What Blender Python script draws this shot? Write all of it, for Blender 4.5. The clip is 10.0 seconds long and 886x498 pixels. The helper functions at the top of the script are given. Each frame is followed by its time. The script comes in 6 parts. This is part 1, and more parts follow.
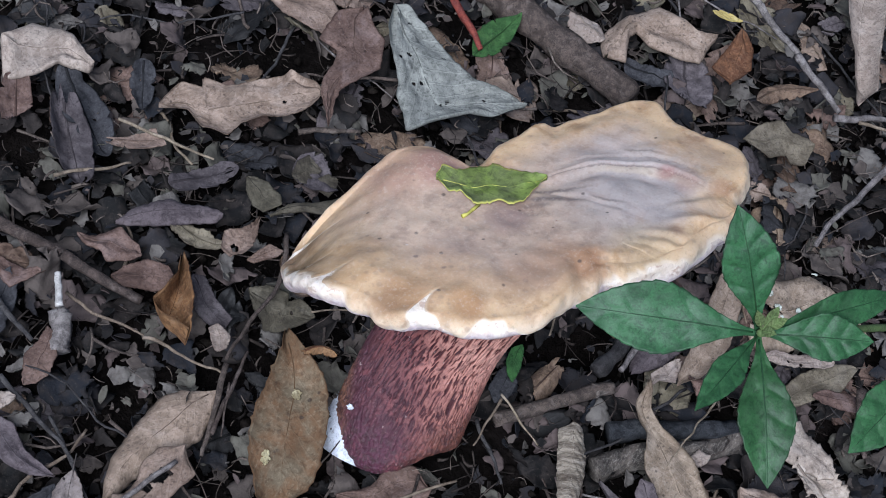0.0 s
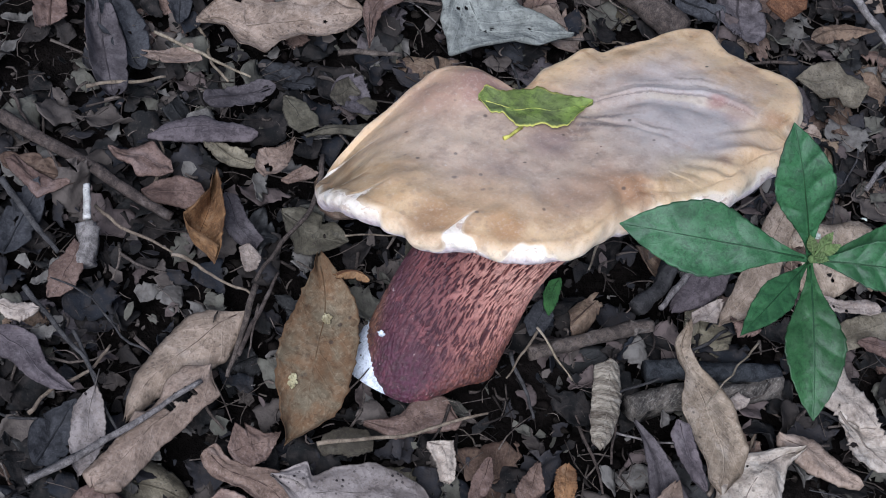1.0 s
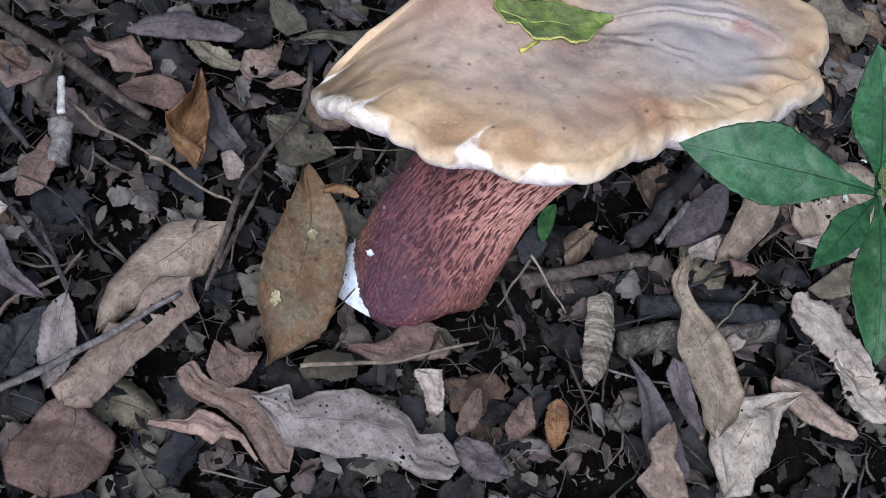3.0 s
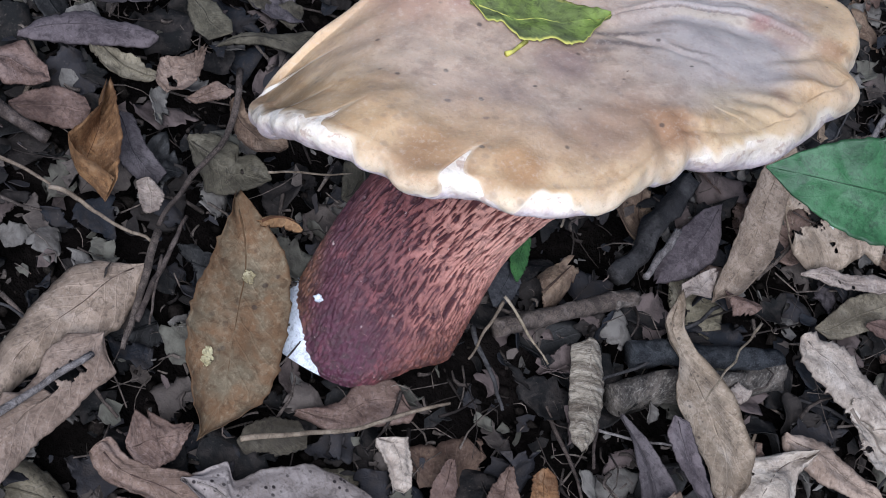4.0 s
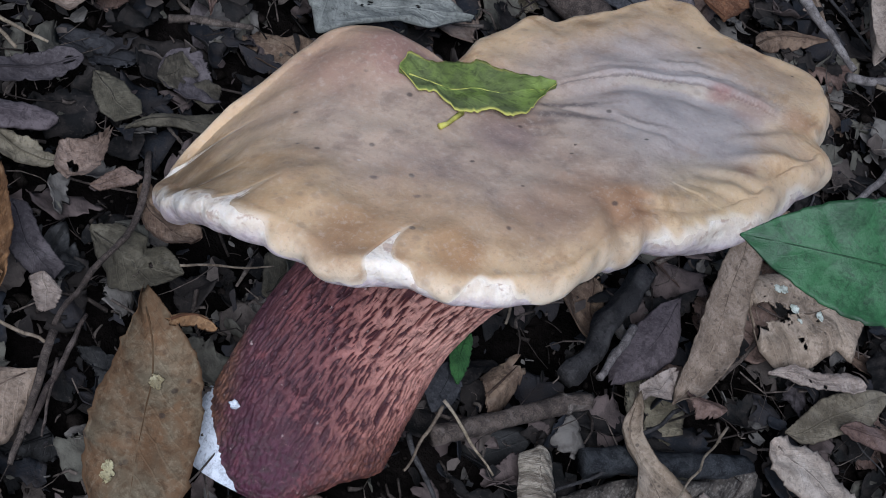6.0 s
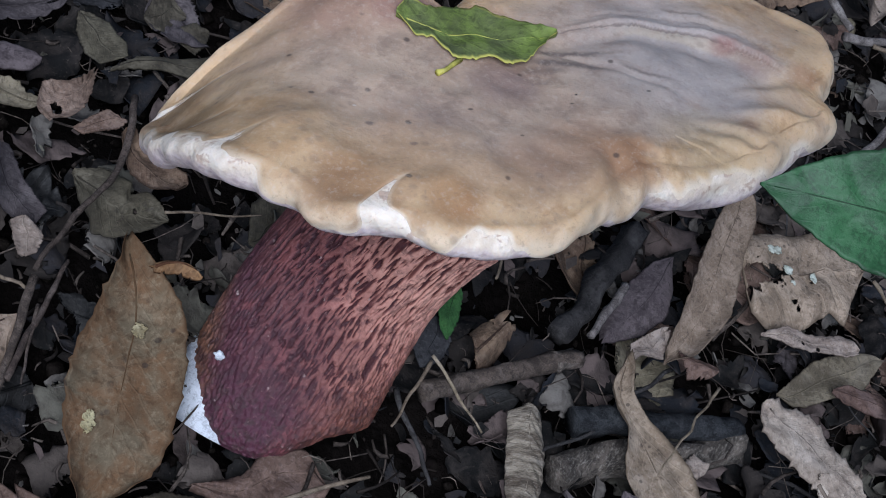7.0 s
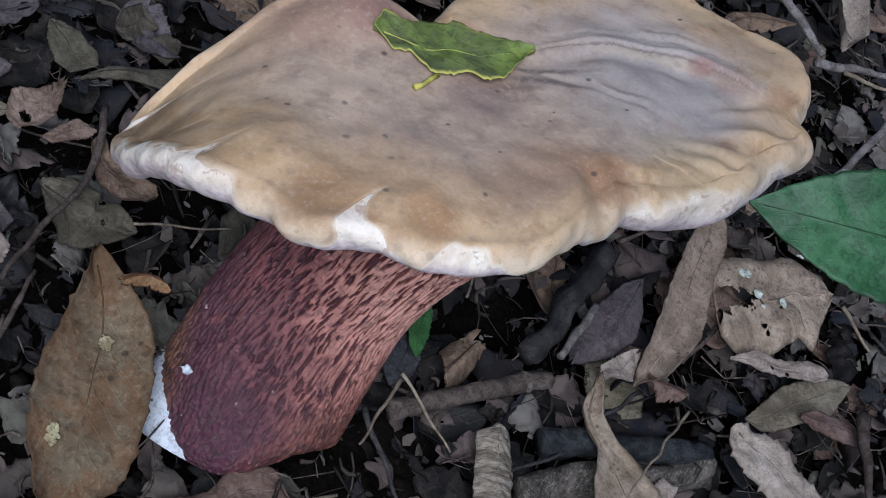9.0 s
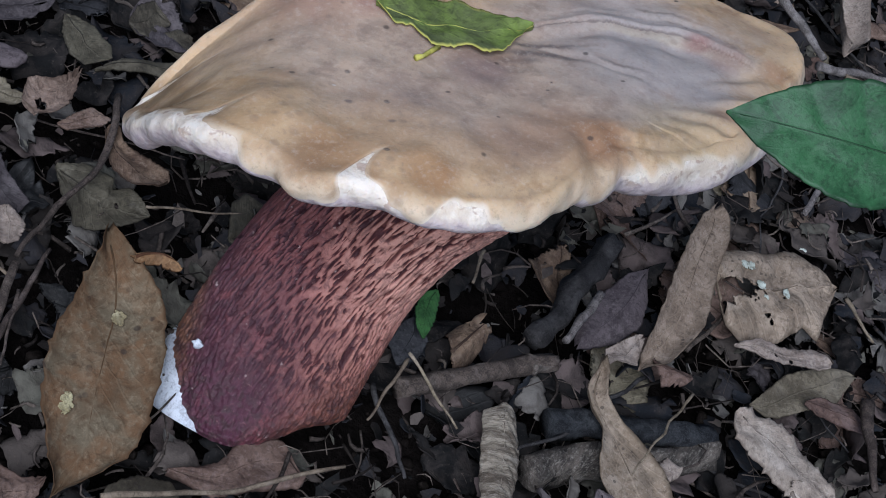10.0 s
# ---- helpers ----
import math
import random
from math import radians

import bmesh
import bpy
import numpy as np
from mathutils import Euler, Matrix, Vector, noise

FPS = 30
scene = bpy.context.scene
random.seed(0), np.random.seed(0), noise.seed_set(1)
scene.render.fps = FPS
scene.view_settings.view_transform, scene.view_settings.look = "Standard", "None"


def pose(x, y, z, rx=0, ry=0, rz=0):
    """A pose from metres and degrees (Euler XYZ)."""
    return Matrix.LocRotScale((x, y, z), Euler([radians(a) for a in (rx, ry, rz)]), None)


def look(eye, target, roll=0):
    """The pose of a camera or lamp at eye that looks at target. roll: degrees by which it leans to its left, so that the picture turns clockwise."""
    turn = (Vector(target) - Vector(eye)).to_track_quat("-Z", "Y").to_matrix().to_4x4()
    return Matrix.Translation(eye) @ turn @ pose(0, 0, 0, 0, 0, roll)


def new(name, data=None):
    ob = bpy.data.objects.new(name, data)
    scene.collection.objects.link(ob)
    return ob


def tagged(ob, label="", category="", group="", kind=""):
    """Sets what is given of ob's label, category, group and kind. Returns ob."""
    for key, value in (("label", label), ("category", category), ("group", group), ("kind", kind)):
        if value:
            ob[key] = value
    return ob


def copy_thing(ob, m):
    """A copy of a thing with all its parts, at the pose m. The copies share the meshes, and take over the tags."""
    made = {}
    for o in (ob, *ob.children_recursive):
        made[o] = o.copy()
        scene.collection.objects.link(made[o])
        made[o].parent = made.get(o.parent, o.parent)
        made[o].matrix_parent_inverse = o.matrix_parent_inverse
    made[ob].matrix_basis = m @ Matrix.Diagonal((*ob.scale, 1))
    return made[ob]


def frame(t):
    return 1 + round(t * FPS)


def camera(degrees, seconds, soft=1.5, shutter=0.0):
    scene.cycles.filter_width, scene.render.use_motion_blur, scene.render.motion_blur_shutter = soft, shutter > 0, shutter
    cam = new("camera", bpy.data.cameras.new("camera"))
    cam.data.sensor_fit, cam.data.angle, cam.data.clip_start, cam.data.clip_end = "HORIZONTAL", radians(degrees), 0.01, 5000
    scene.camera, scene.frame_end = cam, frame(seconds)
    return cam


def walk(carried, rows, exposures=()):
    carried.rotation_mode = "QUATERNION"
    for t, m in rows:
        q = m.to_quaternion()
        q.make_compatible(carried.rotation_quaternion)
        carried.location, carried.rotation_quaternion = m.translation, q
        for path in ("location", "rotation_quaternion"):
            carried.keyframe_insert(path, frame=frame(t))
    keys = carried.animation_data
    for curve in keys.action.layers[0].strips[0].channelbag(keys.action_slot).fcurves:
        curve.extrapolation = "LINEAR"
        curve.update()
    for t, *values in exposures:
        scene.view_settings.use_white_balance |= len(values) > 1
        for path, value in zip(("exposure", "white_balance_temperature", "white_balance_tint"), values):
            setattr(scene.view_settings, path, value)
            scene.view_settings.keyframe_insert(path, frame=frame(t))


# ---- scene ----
# camera and its way round the mushroom
cam = camera(28.0, 10.0, soft=1.0)
PATH = [
    (0, (0.0277, -0.2535, 0.4338), (-0.0044, -0.0079, 0.1198), 25.23),
    (0.5, (0.0281, -0.2526, 0.4218), (-0.0022, -0.0146, 0.1018), 28.13),
    (1, (0.0313, -0.2508, 0.4172), (-0.0030, -0.0150, 0.0959), 26.64),
    (1.5, (0.0295, -0.2486, 0.4139), (-0.0051, -0.0135, 0.0921), 26.01),
    (2, (0.0251, -0.2552, 0.3981), (-0.0020, -0.0191, 0.0763), 28.81),
    (3.3, (-0.0008, -0.2426, 0.3739), (-0.0031, -0.0042, 0.0528), 36.21),
    (3.5, (-0.0083, -0.2305, 0.3604), (-0.0083, 0.0109, 0.0414), 36.87),
    (4, (-0.0102, -0.2105, 0.3215), (0.0046, 0.0423, 0.0119), 38.04),
    (4.5, (-0.0139, -0.1982, 0.3007), (0.0081, 0.0598, -0.0041), 37.31),
    (5, (-0.0021, -0.1845, 0.2959), (0.0126, 0.0805, -0.0034), 37.17),
    (5.5, (0.0044, -0.1825, 0.2976), (0.0176, 0.0923, 0.0072), 36.15),
    (5.7, (0.0009, -0.1862, 0.2954), (0.0100, 0.0877, 0.0041), 35.66),
    (6.8, (-0.0064, -0.1857, 0.2849), (0.0103, 0.0856, -0.0086), 38.62),
    (7, (-0.0054, -0.1833, 0.2829), (0.0136, 0.0874, -0.0110), 38.94),
    (7.5, (-0.0043, -0.1763, 0.2768), (0.0185, 0.0954, -0.0159), 39.70),
    (8, (-0.0060, -0.1758, 0.2725), (0.0228, 0.0986, -0.0171), 40.78),
    (8.5, (-0.0102, -0.1811, 0.2749), (0.0158, 0.0932, -0.0151), 40.66),
    (9, (-0.0071, -0.1829, 0.2788), (0.0168, 0.0947, -0.0082), 40.63),
    (9.5, (-0.0036, -0.1886, 0.2863), (0.0137, 0.0926, 0.0024), 39.48),
    (10, (0.0062, -0.1974, 0.2765), (0.0164, 0.0872, -0.0044), 38.07),
]
walk(cam, [(t, look(e, g, r)) for t, e, g, r in PATH], [(0.0, 1.38, 5940, 16), (4.5, 1.42, 5940, 16), (5.5, 1.01, 5880, 15), (7.0, 0.90, 5880, 15), (10.0, 0.88, 5880, 15)])

# ---- light: open shade under trees, soft and high ----
sky_world = bpy.data.worlds.new("sky")
scene.world = sky_world
sky_world.use_nodes = True
wn = sky_world.node_tree
sky_tex = wn.nodes.new("ShaderNodeTexSky")
sky_tex.sky_type, sky_tex.sun_disc = "NISHITA", False
sky_tex.sun_elevation, sky_tex.sun_rotation = radians(49), radians(178)
wn.links.new(sky_tex.outputs[0], wn.nodes["Background"].inputs[0])
wn.nodes["Background"].inputs[1].default_value = 0.030
sun = new("sun", bpy.data.lights.new("sun", "SUN"))
sun.data.energy, sun.data.angle, sun.data.color = 2.1, radians(36), (0.92, 0.965, 1.0)
sun.matrix_world = look((0.02, -0.70, 0.80), (0, 0, 0))

# ---- materials ----
def nodes_of(name, rough, spec=0.3):
    m = bpy.data.materials.new(name)
    m.use_nodes = True
    nt = m.node_tree
    b = nt.nodes["Principled BSDF"]
    b.inputs["Roughness"].default_value = rough
    b.inputs["Specular IOR Level"].default_value = spec
    return m, nt, b


def link(nt, value, socket):
    if hasattr(value, "is_linked"):
        nt.links.new(value, socket)
    else:
        socket.default_value = (*value, 1) if isinstance(value, tuple) and len(value) == 3 and socket.type == "RGBA" else value


def math_node(nt, op, a, b=0.0, c=0.0, clamp=False):
    n = nt.nodes.new("ShaderNodeMath")
    n.operation, n.use_clamp = op, clamp
    for k, v in enumerate((a, b, c)):
        link(nt, v, n.inputs[k])
    return n.outputs[0]


def mix(nt, f, a, b, kind="MIX"):
    n = nt.nodes.new("ShaderNodeMix")
    n.data_type, n.blend_type = "RGBA", kind
    link(nt, f, n.inputs[0])
    link(nt, a, n.inputs[6])
    link(nt, b, n.inputs[7])
    return n.outputs[2]


def coords(nt, spread=True, squash=None):
    """Object coordinates, shifted at random from object to object."""
    c = nt.nodes.new("ShaderNodeTexCoord").outputs["Object"]
    if spread:
        info = nt.nodes.new("ShaderNodeObjectInfo").outputs["Random"]
        v = nt.nodes.new("ShaderNodeVectorMath")
        v.operation = "MULTIPLY_ADD"
        comb = nt.nodes.new("ShaderNodeCombineXYZ")
        for k in range(3):
            link(nt, info, comb.inputs[k])
        nt.links.new(comb.outputs[0], v.inputs[0])
        v.inputs[1].default_value = (3.1, 5.3, 1.7)
        nt.links.new(c, v.inputs[2])
        c = v.outputs[0]
    if squash:
        mp = nt.nodes.new("ShaderNodeMapping")
        mp.inputs["Scale"].default_value = squash
        nt.links.new(c, mp.inputs[0])
        c = mp.outputs[0]
    return c


def noise_tex(nt, c, scale, detail=6.0, rough=0.6, distort=0.0):
    n = nt.nodes.new("ShaderNodeTexNoise")
    n.inputs["Scale"].default_value, n.inputs["Detail"].default_value = scale, detail
    n.inputs["Roughness"].default_value, n.inputs["Distortion"].default_value = rough, distort
    nt.links.new(c, n.inputs["Vector"])
    return n.outputs["Fac"]


def ramp(nt, f, lo, hi):
    n = nt.nodes.new("ShaderNodeMapRange")
    n.interpolation_type = "SMOOTHSTEP"
    link(nt, f, n.inputs[0])
    n.inputs[1].default_value, n.inputs[2].default_value = lo, hi
    return n.outputs[0]


def bump(nt, b, h, strength, distance):
    n = nt.nodes.new("ShaderNodeBump")
    n.inputs["Strength"].default_value, n.inputs["Distance"].default_value = strength, distance
    link(nt, h, n.inputs["Height"])
    nt.links.new(n.outputs[0], b.inputs["Normal"])


def surface(name, c1, c2, c3, scale=160, rough=0.8, spec=0.12, relief=0.0003, vary=0.35, spots=0.0, veins=0.0, island=False, squash=None, edge=None, vivid=1.0):
    """A mottled natural surface: two tones in patches, a third in fine grain, dark specks and leaf veins where wanted."""
    m, nt, b = nodes_of(name, rough, spec)
    c = coords(nt, squash=squash)
    broad = noise_tex(nt, c, scale, 5, 0.6, 0.4)
    fine = noise_tex(nt, c, scale * 9, 4, 0.7)
    col = mix(nt, ramp(nt, broad, 0.38, 0.62), c1, c2)
    col = mix(nt, math_node(nt, "MULTIPLY", ramp(nt, fine, 0.45, 0.75), 0.6), col, c3)
    dirt = ramp(nt, noise_tex(nt, c, scale * 2.6, 6, 0.7, 1.2), 0.50, 0.66)
    col = mix(nt, math_node(nt, "MULTIPLY", dirt, 0.65), col, tuple(0.42 * q for q in c2))
    bleach = ramp(nt, noise_tex(nt, c, scale * 0.55, 3, 0.6, 0.8), 0.54, 0.70)
    col = mix(nt, math_node(nt, "MULTIPLY", bleach, 0.45), col, c3)
    blotch = ramp(nt, noise_tex(nt, c, scale * 0.42, 5, 0.65, 1.0), 0.50, 0.62)
    col = mix(nt, math_node(nt, "MULTIPLY", blotch, 0.5), col, tuple(0.6 * q for q in c2))
    grit = ramp(nt, noise_tex(nt, c, scale * 5.5, 4, 0.7), 0.52, 0.66)
    col = mix(nt, math_node(nt, "MULTIPLY", grit, 0.45), col, tuple(0.35 * q for q in c2))
    height = math_node(nt, "MULTIPLY_ADD", fine, 0.6, broad)
    if veins:
        uv = nt.nodes.new("ShaderNodeUVMap").outputs[0]
        sep = nt.nodes.new("ShaderNodeSeparateXYZ")
        nt.links.new(uv, sep.inputs[0])
        across = math_node(nt, "ABSOLUTE", math_node(nt, "MULTIPLY_ADD", sep.outputs[0], 2.0, -1.0))
        slant = math_node(nt, "MULTIPLY_ADD", across, -0.22, sep.outputs[1])
        saw = math_node(nt, "FRACT", math_node(nt, "MULTIPLY", slant, 11.0))
        ridge = math_node(nt, "ABSOLUTE", math_node(nt, "SUBTRACT", saw, 0.5))
        side = math_node(nt, "SUBTRACT", 1.0, ramp(nt, ridge, 0.0, 0.10))
        mid = math_node(nt, "SUBTRACT", 1.0, ramp(nt, across, 0.0, 0.06))
        vein = math_node(nt, "MAXIMUM", math_node(nt, "MULTIPLY", side, 0.6), mid)
        col = mix(nt, math_node(nt, "MULTIPLY", vein, 0.22 * veins), col, tuple(min(1.0, 1.5 * q) for q in c1))
        height = math_node(nt, "MULTIPLY_ADD", vein, 0.35 * veins, height)
        if edge or not island:
            edge = edge or tuple(0.55 * q for q in c2)
            col = mix(nt, ramp(nt, math_node(nt, "MULTIPLY_ADD", math_node(nt, "SUBTRACT", broad, 0.5), 0.30, across), 0.90, 1.02), col, edge)
    if spots:
        v = nt.nodes.new("ShaderNodeTexVoronoi")
        v.inputs["Scale"].default_value = scale * 3.2
        nt.links.new(c, v.inputs["Vector"])
        gate = ramp(nt, noise_tex(nt, c, scale * 0.6, 2), 0.45, 0.6)
        dot = math_node(nt, "MULTIPLY", math_node(nt, "SUBTRACT", 1.0, ramp(nt, v.outputs["Distance"], 0.16, 0.26)), gate)
        col = mix(nt, math_node(nt, "MULTIPLY", dot, spots), col, (0.025, 0.02, 0.02))
    rnd = nt.nodes.new("ShaderNodeNewGeometry").outputs["Random Per Island"] if island else nt.nodes.new("ShaderNodeObjectInfo").outputs["Random"]
    hsv = nt.nodes.new("ShaderNodeHueSaturation")
    hsv.inputs["Saturation"].default_value = vivid
    link(nt, math_node(nt, "MULTIPLY_ADD", rnd, 2 * vary, 1 - vary), hsv.inputs["Value"])
    link(nt, math_node(nt, "MULTIPLY_ADD", rnd, 0.016, 0.492), hsv.inputs["Hue"])
    nt.links.new(col, hsv.inputs["Color"])
    nt.links.new(hsv.outputs[0], b.inputs["Base Color"])
    bump(nt, b, height, 0.8, relief)
    return m


LEAF = {
    "brown": surface("brown_leaf", (0.168, 0.117, 0.082), (0.094, 0.062, 0.045), (0.226, 0.176, 0.136), spots=0.5, veins=1, vivid=1.05),
    "tan": surface("tan_leaf", (0.265, 0.199, 0.156), (0.187, 0.136, 0.105), (0.328, 0.269, 0.226), spots=0.4, veins=1, vary=0.15, vivid=1.05),
    "pale": surface("pale_leaf", (0.355, 0.300, 0.250), (0.262, 0.212, 0.175), (0.44, 0.39, 0.345), spots=0.4, veins=0.8, vary=0.15, vivid=1.05),
    "olive": surface("olive_leaf", (0.195, 0.168, 0.117), (0.125, 0.105, 0.072), (0.265, 0.234, 0.183), spots=0.3, veins=1, vary=0.2),
    "rose": surface("rose_brown_leaf", (0.160, 0.110, 0.088), (0.105, 0.069, 0.055), (0.230, 0.176, 0.158), spots=0.3, veins=0.8, vary=0.2, vivid=1.05),
    "plum": surface("plum_grey_leaf", (0.108, 0.092, 0.094), (0.066, 0.056, 0.058), (0.155, 0.138, 0.137), spots=0.3, veins=0.8, vary=0.25),
    # dark olive leaves round the cap, the shade on them put into the colour
    "shaded_umber": surface("shaded_dark_olive_leaf", (0.082, 0.072, 0.052), (0.050, 0.043, 0.031), (0.125, 0.110, 0.082), rough=0.6, spec=0.2, spots=0.4, veins=1, vary=0.2, vivid=1.05),
    "mauve": surface("mauve_grey_leaf", (0.125, 0.102, 0.104), (0.078, 0.063, 0.066), (0.178, 0.153, 0.152), spots=0.3, veins=0.7, vary=0.15),
    "pink": surface("pinkish_leaf", (0.30, 0.210, 0.172), (0.215, 0.140, 0.115), (0.37, 0.29, 0.25), spots=0.3, veins=0.8, vary=0.1, vivid=1.05),
    "slate": surface("slate_leaf", (0.044, 0.044, 0.047), (0.026, 0.026, 0.028), (0.080, 0.079, 0.083), veins=0.6, vary=0.25),
    "orange": surface("orange_leaf", (0.225, 0.120, 0.062), (0.120, 0.062, 0.034), (0.296, 0.200, 0.130), veins=0.5, vary=0.12, vivid=1.05),
    "dark": surface("dark_wet_leaf", (0.022, 0.021, 0.020), (0.011, 0.011, 0.011), (0.050, 0.048, 0.045), rough=0.55, spec=0.2, veins=0.8, vary=0.4),
    "spotted": surface("spotted_leaf", (0.265, 0.230, 0.207), (0.195, 0.164, 0.144), (0.328, 0.289, 0.265), spots=1.0, veins=0.5, vary=0.1),
    "grey": surface("grey_green_leaf", (0.257, 0.265, 0.234), (0.172, 0.179, 0.160), (0.328, 0.335, 0.304), spots=0.5, veins=2.0, vary=0.1),
    "buff": surface("buff_leaf", (0.295, 0.228, 0.172), (0.205, 0.152, 0.110), (0.385, 0.322, 0.262), spots=0.6, veins=1.2, vary=0.06),
    "blotched": surface("blotched_leaf", (0.128, 0.104, 0.066), (0.150, 0.090, 0.046), (0.25, 0.205, 0.135), scale=95, spots=0.6, veins=1, vary=0.02),
    "yellow": surface("yellow_leaf", (0.456, 0.380, 0.114), (0.361, 0.285, 0.095), (0.475, 0.427, 0.237), vary=0.1),
    "green": surface("green_leaf", (0.048, 0.123, 0.038), (0.033, 0.085, 0.028), (0.085, 0.162, 0.057), rough=0.5, veins=1, vary=0.1),
}
plant_green = surface("plant_leaf_green", (0.026, 0.092, 0.032), (0.017, 0.064, 0.022), (0.046, 0.125, 0.05), scale=220, rough=0.5, spec=0.3, veins=0.5, vary=0.12, relief=0.00015)
plant_stem = surface("plant_stem_green", (0.11, 0.17, 0.06), (0.09, 0.13, 0.05), (0.16, 0.2, 0.09), vary=0.1)
lime_leaf = surface("lime_leaf", (0.185, 0.255, 0.055), (0.105, 0.125, 0.052), (0.20, 0.25, 0.08), scale=95, rough=0.55, spots=0.6, veins=0.7, vary=0.03, edge=(0.42, 0.40, 0.10))
lime_edge = surface("lime_leaf_stalk", (0.50, 0.47, 0.10), (0.40, 0.38, 0.08), (0.5, 0.5, 0.2), vary=0.05)
mould_mat = surface("pale_mould", (0.40, 0.35, 0.21), (0.27, 0.22, 0.12), (0.48, 0.44, 0.30), scale=300, vary=0.05, spots=0.4)
white_mould = surface("white_mould", (0.50, 0.54, 0.47), (0.36, 0.38, 0.31), (0.60, 0.62, 0.56), scale=300, vary=0.03, spots=0.3)
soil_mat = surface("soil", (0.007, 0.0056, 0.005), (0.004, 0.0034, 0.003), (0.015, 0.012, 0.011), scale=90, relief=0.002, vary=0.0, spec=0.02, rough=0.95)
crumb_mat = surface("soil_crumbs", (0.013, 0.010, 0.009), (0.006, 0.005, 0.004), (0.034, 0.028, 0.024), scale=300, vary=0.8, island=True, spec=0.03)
def mixed_litter(name):
    """Litter of many colours, one to each piece."""
    m, nt, b = nodes_of(name, 0.8, 0.1)
    rnd = nt.nodes.new("ShaderNodeNewGeometry").outputs["Random Per Island"]
    cr = nt.nodes.new("ShaderNodeValToRGB")
    cr.color_ramp.interpolation = "CONSTANT"
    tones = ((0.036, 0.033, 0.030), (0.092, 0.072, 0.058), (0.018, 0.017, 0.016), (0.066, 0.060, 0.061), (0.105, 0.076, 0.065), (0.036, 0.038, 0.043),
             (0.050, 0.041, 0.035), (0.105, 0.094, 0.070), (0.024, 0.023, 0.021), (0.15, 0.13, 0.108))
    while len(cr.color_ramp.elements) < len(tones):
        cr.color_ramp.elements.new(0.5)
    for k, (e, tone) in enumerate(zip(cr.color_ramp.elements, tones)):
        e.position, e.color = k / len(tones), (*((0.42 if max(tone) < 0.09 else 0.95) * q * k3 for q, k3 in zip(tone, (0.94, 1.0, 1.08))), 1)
    nt.links.new(rnd, cr.inputs[0])
    c = coords(nt, spread=False)
    n1, n2 = noise_tex(nt, c, 260, 5, 0.65, 0.5), noise_tex(nt, c, 1500, 3)
    col = mix(nt, math_node(nt, "MULTIPLY", ramp(nt, n1, 0.42, 0.66), 0.6), cr.outputs[0], (0.035, 0.029, 0.026))
    col = mix(nt, math_node(nt, "MULTIPLY", ramp(nt, n2, 0.58, 0.8), 0.28), col, (0.16, 0.13, 0.11))
    nt.links.new(col, b.inputs["Base Color"])
    bump(nt, b, math_node(nt, "MULTIPLY_ADD", n2, 0.5, n1), 0.8, 0.0005)
    return m


scrap_mat = mixed_litter("leaf_scraps")
flake_mat = mixed_litter("leaf_crumbs")
bit_mat = surface("twig_bits", (0.085, 0.068, 0.057), (0.034, 0.027, 0.023), (0.17, 0.14, 0.12), scale=200, vary=0.8, island=True)
TWIG = {
    "bark": surface("brown_bark", (0.105, 0.080, 0.066), (0.050, 0.039, 0.033), (0.21, 0.175, 0.152), scale=420, relief=0.0008, vary=0.2, spots=0.6),
    "grey": surface("grey_bark", (0.24, 0.215, 0.20), (0.12, 0.105, 0.098), (0.36, 0.335, 0.32), scale=420, relief=0.0008, vary=0.15, spots=0.5),
    "dark": surface("dark_rotten_wood", (0.055, 0.052, 0.052), (0.03, 0.028, 0.028), (0.10, 0.095, 0.09), scale=200, relief=0.0008, vary=0.2),
    "straw": surface("straw", (0.22, 0.175, 0.125), (0.13, 0.10, 0.072), (0.30, 0.25, 0.20), scale=300, vary=0.2),
    "flake": surface("papery_bark", (0.30, 0.255, 0.20), (0.11, 0.085, 0.065), (0.44, 0.40, 0.34), scale=170, relief=0.0008, vary=0.02, squash=(2.4, 0.35, 1)),
    "white": surface("bare_wood", (0.52, 0.50, 0.47), (0.36, 0.34, 0.31), (0.6, 0.58, 0.55), scale=300, vary=0.05),
    "red": surface("red_stalk", (0.22, 0.05, 0.035), (0.14, 0.035, 0.03), (0.3, 0.1, 0.08), scale=300, vary=0.05),
    "slate": surface("slate_wood", (0.032, 0.035, 0.038), (0.014, 0.015, 0.017), (0.095, 0.098, 0.10), scale=380, relief=0.0008, vary=0.1),
    "pale": surface("flaking_wood", (0.12, 0.10, 0.085), (0.035, 0.03, 0.027), (0.34, 0.31, 0.27), scale=200, relief=0.001, vary=0.1, squash=(1, 0.4, 1)),
}


# ---- mesh helpers ----
def link_mesh(name, bm, material, parent=None, label="", smooth=True):
    me = bpy.data.meshes.new(name)
    bm.to_mesh(me)
    bm.free()
    if smooth:
        me.shade_smooth()
    me.materials.append(material)
    ob = new(name, me)
    if parent:
        ob.parent = parent
    if label:
        ob["label"] = label
    return ob


def part(name, bm, material, parent, label=""):
    return link_mesh(name, bm, material, parent, label)


def n3(x, y, z):
    return noise.noise(Vector((x, y, z)))


def smooth(a, b, x):
    t = min(1.0, max(0.0, (x - a) / (b - a)))
    return t * t * (3 - 2 * t)


